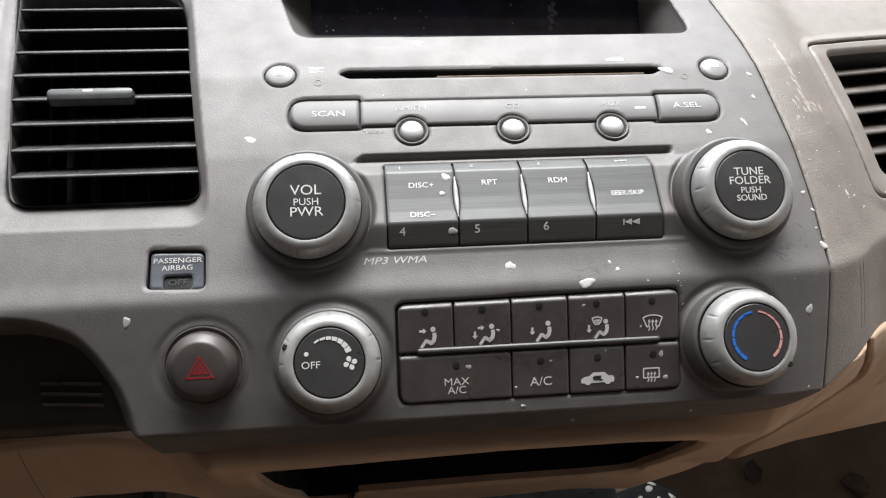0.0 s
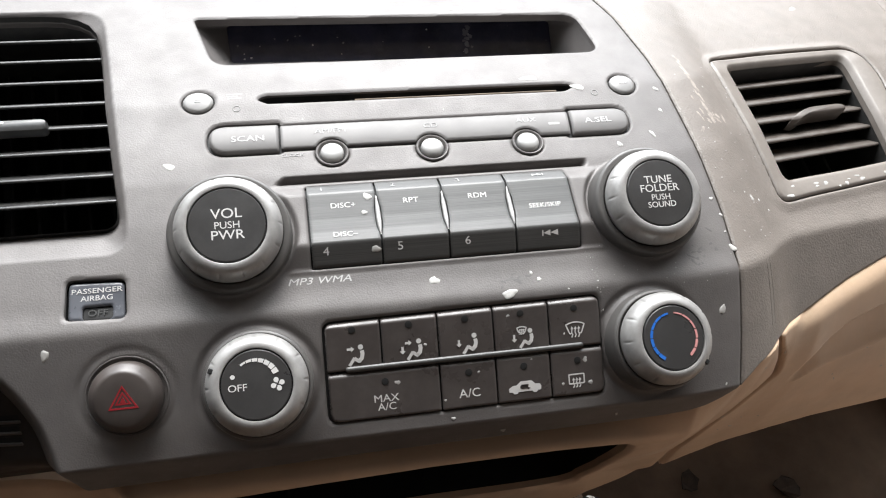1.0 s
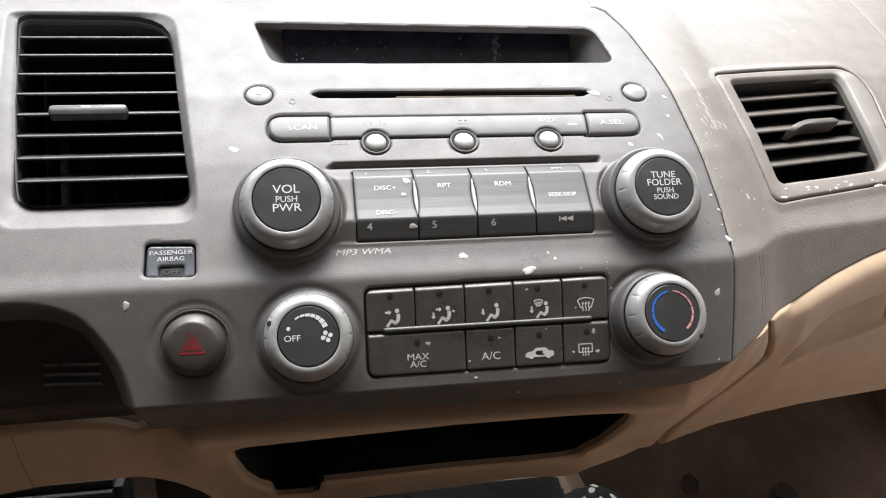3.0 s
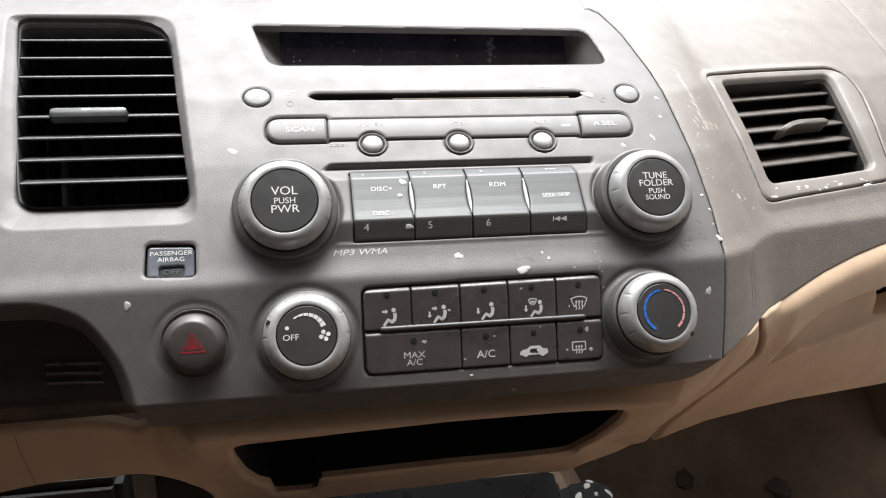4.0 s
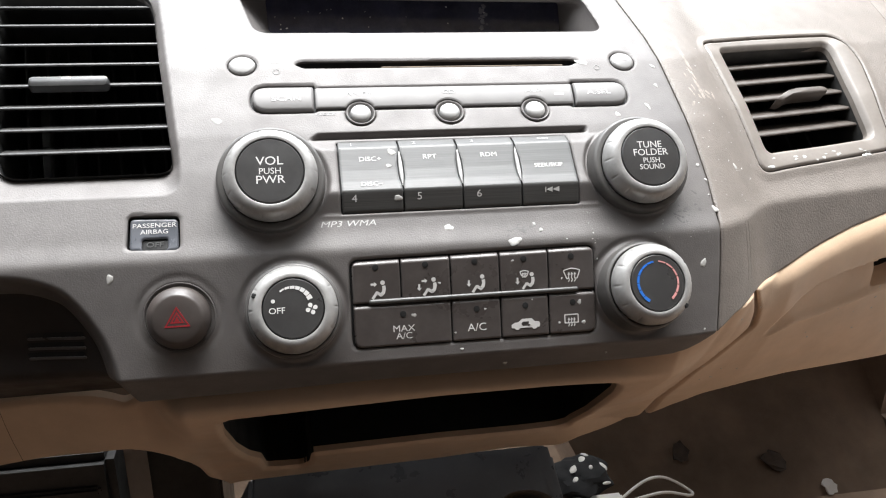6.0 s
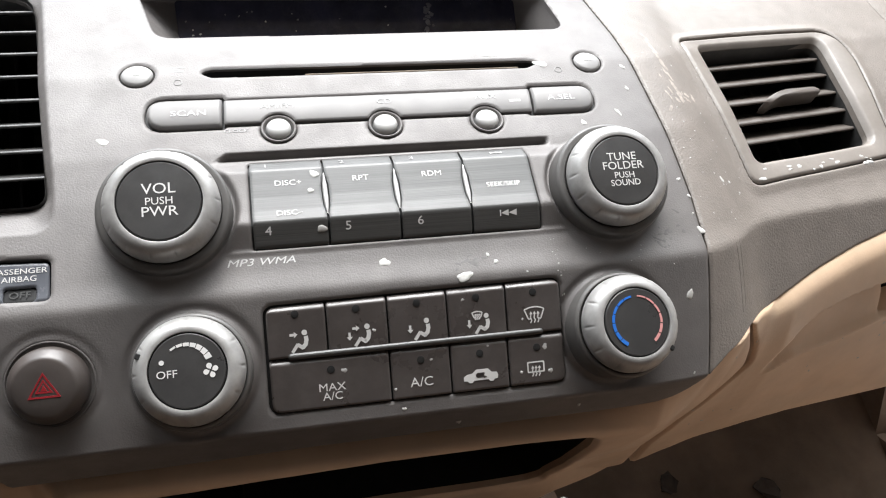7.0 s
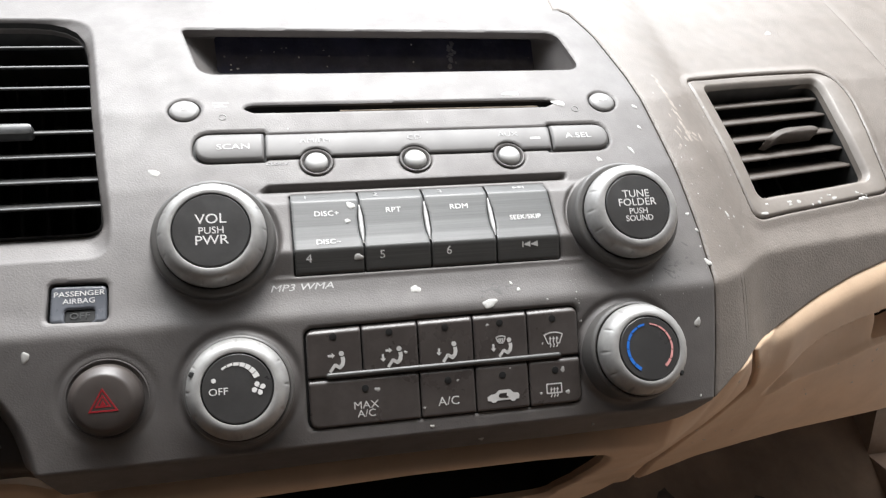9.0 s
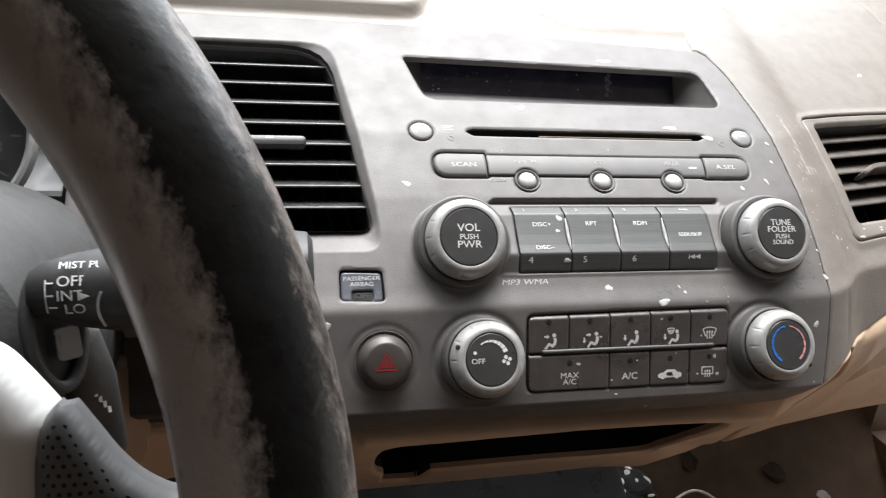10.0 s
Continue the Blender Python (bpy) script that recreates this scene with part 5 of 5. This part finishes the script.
        p = c + out * rr * math.cos(b_) + Vector((0, 0, 1)) * rr * 1.05 * math.sin(b_)
        V.append(tuple(WM @ p))
        # lobe at 138 is rubbed leather; lobe at 8 paints the windscreen's sheen
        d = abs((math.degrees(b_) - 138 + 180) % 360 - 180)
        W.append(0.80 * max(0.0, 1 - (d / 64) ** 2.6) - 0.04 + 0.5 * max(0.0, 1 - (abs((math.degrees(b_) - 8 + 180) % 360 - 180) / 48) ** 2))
faces = [(i * NM + j, ((i + 1) % NR) * NM + j, ((i + 1) % NR) * NM + (j + 1) % NM, i * NM + (j + 1) % NM) for i in range(NR) for j in range(NM)]
rim = mesh_part("rim", V, faces, M_RIM, wheel, "thick leather rim worn to grey-brown, with a grey sheen painted on its outer side")
rim.data.attributes.new("wear_sheen", "FLOAT", "POINT").data.foreach_set("value", W)

M_PAD = material("dimpled_rubber", (0.105, 0.105, 0.107), 0.5, dust=0.2, spec=0.5)
M_SPOKE = material("silver_spoke", (0.74, 0.73, 0.71), 0.42, metal=0.0, dust=0.15, vary=0.04)


def on_wheel(x, y, h=0.0):
    """The wheel's own plane: x across, y up its face, h out of it towards the seat, in mm."""
    x, y, h = np.broadcast_arrays(*(np.asarray(a, float) / 1000 for a in (x, y, h)))
    return np.array(HUB) + x[..., None] * np.array((1.0, 0, 0)) + y[..., None] * np.array(UP) + h[..., None] * np.array(AX)


for sgn in (1, -1):
    sp = np.array([(30 * sgn, 62), (90 * sgn, 57), (125 * sgn, 47), (131 * sgn, 40), (137 * sgn, 32.5), (137.5 * sgn, 28), (136 * sgn, 5), (128 * sgn, -24), (40 * sgn, -40)], float)
    sp[:, 0] += 4.7 * sgn
    sp[:, 1] += 1.0
    xs = [p[0] for p in sp]
    plate("spoke", M_SPOKE, wheel, on_wheel, (min(xs) - 1, max(xs) + 1, -42, 66), 1.5, poly(sp[::sgn], 6), None, roll=10, wall=8, label="silver painted spoke", base=-9)
    pd = np.array([(132 * sgn, -40), (133.4 * sgn, 10), (133.4 * sgn, 22.5), (134.9 * sgn, 30), (139 * sgn, 34.5), (141.5 * sgn, 34.2), (144.5 * sgn, 30.5), (151.6 * sgn, 21.3), (157 * sgn, 16.4), (164 * sgn, 12.8), (169 * sgn, 13.5), (172.5 * sgn, 18.5), (175 * sgn, 26), (186 * sgn, 22), (188 * sgn, -40)], float)
    pd[:, 0] += sgn * (4.3 - 0.095 * (np.abs(pd[:, 0]) - 135))
    pd[:, 1] += 2.2
    px_ = [p[0] for p in pd]
    plate("thumb_pad", M_PAD, wheel, on_wheel, (min(px_) - 1, max(px_) + 1, -41, 36), 1.0, poly(pd[::-sgn], 4), None, roll=7, wall=6, label="dimpled grey-black thumb pad", base=-8)
    tr = [WM @ Vector((0.1822 * math.cos(radians(a)) * sgn, 0.1822 * math.sin(radians(a)), 0.0)) for a in np.linspace(-16, 13, 16)]
    part("thumb_rest", tube(tr, [0.0150 - 0.0050 * (k / 15) ** 2 for k in range(16)], 24), M_LEATHER, wheel, "black inner grip", m=None)
    grid = np.array([(130 + ix * 2.0 + (iy % 2) * 1.0, -36 + iy * 1.95) for iy in range(36) for ix in range(31)])
    depth_ = poly([(abs(a), b) for a, b in pd], 4)(grid[:, 0], grid[:, 1])
    V, F = [], []
    for (x, y), d_ in zip(grid[depth_ > 2.4], depth_[depth_ > 2.4]):
        q_ = max(0.0, 7 - d_)
        hgt = -8 - (7 - math.sqrt(49 - q_ * q_)) + 0.06
        F.append(tuple(range(len(V), len(V) + 7)))
        V += [tuple(on_wheel(sgn * a, b, hgt)) for a, b in arc_pts(x, y, 0.5, 0, 308, 7)]
    mesh_part("dimple_pattern", V, F, M_DARK, wheel, smooth=False)
part("hub", lathe([(30, -40), (62, -34), (70, -22), (66, -8), (52, 0), (30, 5), (0.01, 7)], 64), M_SHROUD, wheel, "grained hub cover", m=WM @ Matrix.Diagonal((1.1, 0.85, 1, 1)))
part("hub_shaft", lathe([(26, -70), (26, -30)], 32), M_BLACK, wheel, m=WM)

# the beige trim that runs down beside the column
side_trim = thing("column_side_trim", (-0.25, 0.02, 0.76), "beige plastic trim beside the steering column", "column trim")
part("trim_shell", slab([tuple(p) for p in rounded(np.array([(-266.5, 770.5), (-262.2, 770.3), (-254.5, 766.5), (-249.4, 760.4), (-248.5, 748.9), (-250.3, 727.7), (-250.0, 718.5), (-261.8, 700.9), (-274.6, 702.1)]), 6)], -2, 14, 2.0), M_BEIGE, side_trim, m=Matrix.Translation((0, 0.034, 0)) @ pose(0, 0, 0, 90, 0, 0))

# ---- under the panel ----
knee = thing("alcove_grille", tuple(face(-187, -32, -20)), "dark moulded grille slots inside the alcove", "grille")


def in_alcove(x, s, h=0.0):
    """The alcove's lining: its relief below the panel's face."""
    x, s = np.asarray(x, float), np.asarray(s, float)
    return face(x, s, stack_relief(x, s) - 0.4 + h)


for k in range(3):
    s = -26.6 - 4.5 * k
    plate("slot", M_DARK, knee, in_alcove, (-204, -172, s - 5, s + 2), 0.8, poly([(-200.5, s), (-174.5, s - 0.4), (-174.0, s - 2.6), (-199.5, s - 2.2)], 0.8), None, roll=0, wall=0, base=0.25)
    plate("louvre", M_BUTTON, knee, in_alcove, (-204, -172, s - 7, s), 0.5, poly([(-199.8, s - 2.2), (-174.0, s - 2.6), (-173.6, s - 3.9), (-199.4, s - 3.5)], 0.5), None, roll=0.5, wall=1.0, base=1.0)

M_CONSOLE = material("console_black", (0.022, 0.022, 0.024), 0.35, grain=0.00006, grain_size=0.0009, dust=0.12, vary=0.15)
tray = thing("shift_console", (0.0, -0.05, 0.50), "black plastic shift console below the storage pocket", "console")
bm = bmesh.new()
prof = [(-0.132, 0.40), (-0.130, 0.561), (-0.120, 0.582), (0.094, 0.583), (0.106, 0.576), (0.118, 0.40)]
a_ = [bm.verts.new((x, 0.150, z)) for x, z in prof]
m_ = [bm.verts.new((x * 1.02, 0.118, z - 0.024)) for x, z in prof]
n_ = [bm.verts.new((x * 1.03, 0.112, z - 0.034)) for x, z in prof]
b_ = [bm.verts.new((x * 1.08, -0.30, z - 0.130)) for x, z in prof]
for p_, q_ in ((a_, m_), (m_, n_), (n_, b_)):
    for i in range(5):
        bm.faces.new((p_[i], q_[i], q_[i + 1], p_[i + 1]))
    bm.faces.new((p_[5], q_[5], q_[0], p_[0]))
bm.faces.new(a_)
bm.faces.new(b_[::-1])
bmesh.ops.bevel(bm, geom=[e for e in bm.edges if e.calc_length() > 0.02], offset=0.003, segments=2, affect="EDGES")
part("housing", bm, M_CONSOLE, tray)
part("gate", box(-0.095, 0.075, -0.22, 0.098, 0.5445, 0.5465, 0.0008), M_DARK, tray, "dark recessed gate", m=Matrix.Translation((0, 0.10, 0.545)) @ pose(0, 0, 0, 13.1, 0, 0) @ Matrix.Translation((0, -0.10, -0.545)))
part("screw", lathe([(2.0, 0), (2.0, 0.6), (1.4, 1.0), (0.01, 1.0)], 16), M_KEY, tray, "small screw head", m=Matrix.Translation((0.090, 0.119, 0.5535)) @ pose(0, 0, 0, 45, 0, 0))
lever = thing("gear_lever", (0.048, 0.02, 0.60), "black leather gear lever knob", "gear lever")
part("lever_rod", tube([(0.046, -0.004, 0.520), (0.046, 0.012, 0.615)], [0.006, 0.006], 16), M_BLACK, lever)
bm = bmesh.new()
bmesh.ops.create_uvsphere(bm, u_segments=32, v_segments=20, radius=0.024)
part("lever_knob", bm, M_LEATHER, lever, m=pose(0.047, 0.014, 0.622) @ Matrix.Diagonal((1.05, 1.1, 0.85, 1)))

tunnel = thing("floor_tunnel", (0.0, 0.3, 0.3), "beige carpeted floor tunnel under the dashboard", "floor tunnel", kind="structure")
bm = bmesh.new()
TP = [(-0.20, 0.236), (-0.17, 0.42), (-0.12, 0.465), (0.165, 0.465), (0.20, 0.43), (0.235, 0.236)]
a_ = [bm.verts.new((x, 0.70, z)) for x, z in TP]
b_ = [bm.verts.new((x, -1.2, z)) for x, z in TP]
for i in range(5):
    bm.faces.new((a_[i], b_[i], b_[i + 1], a_[i + 1]))
bm.faces.new(a_)
bm.faces.new(b_[::-1])
part("tunnel_carpet", bm, M_CARPET, tunnel)

# patterned cloth with its white cord, lying on the tunnel
cloth = thing("cloth_pouch", (0.172, 0.24, 0.466), "black cloth pouch with white flowers and a cord", "pouch")
rng = random.Random(4)
bm = bmesh.new()
bmesh.ops.create_icosphere(bm, subdivisions=4, radius=1.0)
for v in bm.verts:
    n = noise.noise(v.co * 1.9) * 0.28 + noise.noise(v.co * 4.5) * 0.12
    v.co *= 1 + n
    v.co = Vector((v.co.x * 0.030, v.co.y * 0.024, (max(-0.018, v.co.z * 0.022) + 0.019) * 0.6))
pouch_verts = [v.co.copy() for v in bm.verts]
part("pouch", bm, M_CLOTH_B, cloth, m=Matrix.Translation((0.168, 0.236, 0.466)) @ pose(0, 0, 0, 0, 0, 15))
for k in range(13):
    q = pouch_verts[rng.randrange(len(pouch_verts))]
    if q.z < 0.008:
        continue
    bm = bmesh.new()
    bmesh.ops.create_icosphere(bm, subdivisions=2, radius=1.0)
    sx = rng.uniform(0.003, 0.0075)
    part("flower", bm, M_CLOTH_W, cloth, m=Matrix.Translation((0.168, 0.236, 0.466)) @ pose(0, 0, 0, 0, 0, 15) @ Matrix.Translation(q * 0.985) @ pose(0, 0, 0, 0, 0, rng.uniform(0, 180)) @ Matrix.Diagonal((sx, sx * rng.uniform(0.35, 0.8), 0.0016, 1)))
part("hem", box(0.150, 0.200, 0.196, 0.216, 0.4655, 0.473, 0.003), M_CLOTH_W, cloth, "white hem", m=None)
cord = [(0.198, 0.208, 0.470), (0.225, 0.225, 0.474), (0.25, 0.235, 0.470), (0.275, 0.236, 0.452), (0.285, 0.230, 0.446), (0.272, 0.222, 0.452), (0.245, 0.215, 0.468), (0.215, 0.205, 0.471), (0.19, 0.20, 0.470)]
cu_, cv_ = np.linspace(0, 1, len(cord)), np.linspace(0, 1, 60)
fine = np.stack([_soft(np.interp(cv_, cu_, np.array(cord)[:, k]), 3) for k in range(3)], -1)
part("cord", tube(fine, [0.0014] * 60, 8), M_CLOTH_W, cloth, "white looped cord")

# bits on the floor
for i, (x, y, r, kind) in enumerate(((0.417, 0.496, 0.010, "dead_leaf"), (0.548, 0.477, 0.013, "dead_leaf"), (0.617, 0.445, 0.007, "paper_scrap"))):
    pts = []
    n = 14
    for k in range(n):
        a = 2 * math.pi * k / n
        rr = r * (0.75 + 0.5 * rng.random())
        pts.append((rr * math.cos(a) * 1000, rr * 1.5 * math.sin(a) * 1000))
    bm = slab(pts, 0, 2.0)
    for v in bm.verts:
        v.co.z += 0.010 * noise.noise(v.co * 60) + 0.004
    ob = part(kind, bm, M_DIRT if kind == "dead_leaf" else M_CLOTH_W, None, smooth=False, m=Matrix.Translation((x, y, 0.240 + 0.855 * (y - 0.44))) @ pose(0, 0, 0, 40.5, 0, 0) @ pose(0, 0, 0, 0, 0, (0, 70, 40)[i]))
    tagged(ob, "small dark withered leaf on the carpet" if kind == "dead_leaf" else "small white paper scrap on the carpet", "leaf" if kind == "dead_leaf" else "paper")

# under-dash parts on the driver's side
cover = thing("fuse_cover", (-0.24, 0.20, 0.55), "dark grey ribbed cover under the dashboard", "cover")
part("cover_plate", box(-0.36, -0.215, 0.16, 0.20, 0.50, 0.60, 0.006), M_SHROUD, cover)
for k in range(3):
    part("rib", box(-0.35, -0.225, 0.156, 0.162, 0.53 + 0.02 * k, 0.537 + 0.02 * k, 0.002), M_SHROUD, cover)
bracket = thing("pedal_bracket", (-0.17, 0.24, 0.55), "dark metal bracket under the dashboard", "bracket")
part("bracket_plate", box(-0.205, -0.150, 0.22, 0.235, 0.45, 0.66, 0.004), M_SHROUD, bracket)
part("bracket_side", box(-0.150, -0.142, 0.16, 0.235, 0.45, 0.66, 0.002), M_BLACK, bracket)

# ---- paint splashes ----
def splash(surf, x, s, r, stretch=1.0, turn=0.0, hgt=0.35, mat=M_PAINT, lift=0.0, seed=0):
    g = random.Random(seed * 77 + int(x * 13 + s * 7))
    n = 18
    ph = [g.uniform(0, 6.28) for _ in range(3)]
    V, F = [], []
    m = seat_on(surf, x, s, lift)
    cr, sr = math.cos(radians(turn)), math.sin(radians(turn))
    for rad, z in ((1.0, 0.0), (0.86, hgt * 0.7), (0.5, hgt), ):
        for i in range(n):
            a = 2 * math.pi * i / n
            q = rad * r * (1 + 0.16 * math.sin(2 * a + ph[0]) + 0.12 * math.sin(3 * a + ph[1]) + 0.08 * math.sin(5 * a + ph[2]))
            u, w = q * math.cos(a) * stretch, q * math.sin(a)
            V.append(m @ Vector(((u * cr - w * sr) / 1000, (u * sr + w * cr) / 1000, z / 1000)))
    for k in range(2):
        for i in range(n):
            F.append((k * n + i, k * n + (i + 1) % n, (k + 1) * n + (i + 1) % n, (k + 1) * n + i))
    F.append(tuple(range(2 * n, 3 * n)))
    return V, F


def panel_h(x, s):
    return float(stack_relief(np.array([float(x)]), np.array([float(s)]))[0])


SPOTS = [(-112.6, 75.6, 2.2, 1.3, -10), (-7.8, 12.5, 2.3, 1.1, 20), (22.8, 3.4, 2.5, 1.5, 5), (-158.4, -3.5, 2.0, 1.2, 60), (118.8, -13.2, 2.4, 1.9, 55), (130.0, 13.7, 2.2, 2.0, -65),
         (89.7, 73.2, 1.7, 1.0, 0), (-37.0, 133.2, 2.2, 1.8, 5), (55.9, 118.4, 2.4, 2.0, 0), (78.5, 110.2, 2.0, 2.4, -10), (126.8, 39.4, 1.6, 1.2, 20), (129.3, 30.5, 1.2, 1.8, -70),
         (-5.2, -45.5, 0.9, 1.2, 0), (68.9, -53.8, 0.9, 1.4, 80), (18.2, -55.5, 1.0, 1.8, 40), (33.7, 12.1, 1.0, 1.0, 0), (36.5, 8.8, 1.1, 1.2, 0), (48.4, 3.2, 0.5, 1, 0), (108, 78, 1.2, 2.2, -70), (117, 92, 1.4, 2.0, -70),
         (119, 106, 1.6, 2.0, -60), (30.6, 180.5, 2.6, 2.0, 0), (-55, 98.5, 0.5, 1, 0), (10, 100, 0.5, 1, 0), (128.5, 22, 0.9, 1.2, 0), (118, -46, 0.7, 2.2, 50)]
g = random.Random(9)
for _ in range(26):
    SPOTS.append((g.uniform(58, 128), g.uniform(-10, 20) if g.random() < 0.5 else g.uniform(2, 24), g.uniform(0.15, 0.32), 1.0, g.uniform(0, 180)))
for _ in range(14):
    SPOTS.append((62.5 + g.gauss(0, 1.3), g.uniform(-8, 20), g.uniform(0.15, 0.36), g.uniform(1, 1.8), g.uniform(0, 180)))
clear_of = minus(stack_shape, vent_hole, screen_hole, slot_hole, airbag_hole, hv_hole, *[disc(a, b, c + 3) for a, b, c in KNOBS])
for i, (x, s, r, e, turn) in enumerate(SPOTS):
    if clear_of(np.array([x]), np.array([s]))[0] < min(r, 1.0) * 0.6 and i > 25:
        continue
    V, F = splash(face, x, s, r * (0.55 if x > 115 else 0.8), e, turn, 0.25 if r > 0.8 else 0.1, lift=panel_h(x, s) + 0.02, seed=i)
    mesh_part("paint_spot", V, F, M_PAINT, stack)
DSPOTS = [(153.4, 33.3, 1.5, 1.5, -60), (149, 38, 0.6, 1.2, 0), (159, 30, 0.8, 1.4, 30), (165, 22, 0.7, 1.2, 0), (140, 20, 0.5, 1, 0), (146, 62, 0.5, 1, 0), (256, 162, 2.2, 1.5, 20), (150, 45, 0.4, 1, 0)]
for _ in range(40):
    DSPOTS.append((g.uniform(134, 170), g.uniform(10, 120), g.uniform(0.2, 0.5), g.uniform(1, 1.6), g.uniform(0, 180)))
for _ in range(16):
    DSPOTS.append((g.uniform(180, 262), g.uniform(24.5, 30), g.uniform(0.5, 1.4), g.uniform(1, 3.0), g.uniform(-10, 10)))
for i, (x, s, r, e, turn) in enumerate(DSPOTS):
    inside = rv_hole(np.array([x]), np.array([s]))[0] > 1.5
    lift = float(frame2_relief(np.array([x]), np.array([s]))[0]) if inside else float(dash_relief(np.array([x]), np.array([s]))[0])
    V, F = splash(face, x, s, r * 0.75, e, turn, 0.15, lift=lift + 0.03, seed=100 + i)
    mesh_part("paint_spot", V, F, M_PAINT, vent2 if inside else dash)
# dark smudges on the panel beside the knobs and over the buttons
M_SMUDGE = material("dark_smudge", (0.088, 0.082, 0.079), 0.6, vary=0.2, vary_size=0.003)
for i in range(34):
    x, s = (g.gauss(110, 4.5), g.gauss(17, 6)) if i < 22 else (g.gauss(26, 4), g.gauss(9, 2.2))
    if abs(s - 4) < 1.5 or clear_of(np.array([x]), np.array([s]))[0] < 1.0:
        continue
    V, F = splash(face, x, s, g.uniform(0.25, 0.8), g.uniform(1, 3.0), g.uniform(-60, 60), 0.01, lift=panel_h(x, s) + 0.03, seed=800 + i)
    mesh_part("smudge", V, F, M_SMUDGE, stack)
# two long scratches down the dash beside the stack
M_SCRATCH = material("pale_scratch", (0.24, 0.215, 0.195), 0.6, vary=0.2, vary_size=0.004)
for dx in (0.0, 2.6):
    part("scratch", tube([tuple(face(147.5 + dx + 1.5 * math.sin(k / 5.0), 6 - 3.4 * k, 0.0)) for k in range(11)], [0.00016 + 0.00006 * (k % 3) for k in range(11)], 6), M_SCRATCH, dash)
# a run of thin white paint down the dash beside the stack
M_SMEAR = material("thin_white_smear", (0.28, 0.245, 0.215), 0.6, grain=0.0003, grain_size=0.001, vary=0.25, vary_size=0.003)
for i in range(26):
    t_ = i / 25
    V, F = splash(face, 141 + 5 * t_ + g.gauss(0, 0.6), 128 - 46 * t_, g.uniform(0.4, 0.9) * (1 + 0.6 * t_), 2.6, 92 + g.uniform(-8, 8), 0.05, lift=0.03, seed=300 + i)
    mesh_part("paint_smear", V, F, M_SMEAR, dash)
for i in range(16):
    V, F = splash(face, 140 + g.uniform(-6, 16), 82 + g.gauss(0, 5), g.uniform(0.3, 0.8), 3.0, g.uniform(50, 130), 0.05, lift=0.03, seed=340 + i)
    mesh_part("paint_smear", V, F, M_SMEAR, dash)
for i in range(26):
    x, v = g.uniform(150, 330), g.uniform(690, 770)
    V, F = splash(lower, x, v, g.uniform(0.3, 0.8), g.uniform(1, 2.4), g.uniform(0, 180), 0.15, lift=float(glove_relief(np.array([x]), np.array([v]))[0]) + 0.05, seed=400 + i)
    mesh_part("paint_spot", V, F, M_PAINT, glove if x > 173 else trim)
for i, (x, s, k) in enumerate(((-31.5, 51.5, 0), (-30.5, 27.2, 0), (-33.5, 44.0, 0))):
    V, F = splash(lambda a, b, c: face(a, b, c + radio_bar(np.asarray(a, float), np.asarray(b, float))), x, s, (1.7, 1.7, 0.9)[i], (1.0, 0.9, 1.6)[i], (80, 80, 10)[i], 0.2, lift=0.5, seed=500 + i)
    mesh_part("paint_spot", V, F, M_PAINT, keys[k])
for i, (x, s, r) in enumerate(((-27.0, -28.0, 1.5), (6.6, -27.5, 0.8), (42.5, -36.5, 0.8), (52.8, -27.0, 1.7), (54.5, -37.0, 1.3), (29.5, -24.5, 0.9), (-14.5, -14.0, 0.9), (20.8, -5.6, 1.0), (44.5, -15.5, 0.6), (-8.0, -37.5, 0.7))):
    V, F = splash(face, x, s, r * 0.68, 1.2, 30 * i, 0.15, lift=0.78, seed=600 + i)
    mesh_part("paint_spot", V, F, M_FADED, climate)
M_FILM = material("dried_film", (0.10, 0.10, 0.115), 0.4, vary=0.3, vary_size=0.004)
# specks and a dried run on the display glass
for i in range(34):
    x, z = (g.uniform(-0.085, 0.085), g.uniform(0.893, 0.906)) if i < 22 else (0.039 + g.gauss(0, 0.0012), 0.893 + 0.0011 * (i - 22))
    V, F = splash(lambda a, b, c: np.stack([np.asarray(a, float) / 1000, 0.141 + (np.asarray(b, float) - 890) / 1000 * 0.5 - 0.0006 - 0 * np.asarray(c, float), np.asarray(b, float) / 1000], -1), x * 1000, z * 1000, g.uniform(0.15, 0.5) if i < 22 else g.uniform(0.6, 1.3), 1.2, 0, 0.05, seed=700 + i)
    mesh_part("speck", V, F, M_FADED if i < 12 else M_FILM, display)

part("seam", tube([lower(x, v, 0.0) for x, v in ((-231, 719), (-231, 708), (-230.5, 695), (-229.6, 684), (-229, 673))], [0.00012] * 5, 6), M_DIRT, trim, "dark hairline seam")

# paint specks on the column's shroud
g2 = random.Random(21)
for i in range(14):
    a, along_ = radians(g2.uniform(28, 72)), g2.uniform(0.066, 0.10)
    p = along(along_, 0.0285) + Vector((1, 0, 0)) * 0.1235 * math.cos(a) ** 0.75 + UP * 0.0690 * math.sin(a) ** 0.75
    bm = bmesh.new()
    bmesh.ops.create_icosphere(bm, subdivisions=1, radius=g2.uniform(0.0004, 0.0011))
    part("paint_speck", bm, M_PAINT, column, m=Matrix.Translation(p))
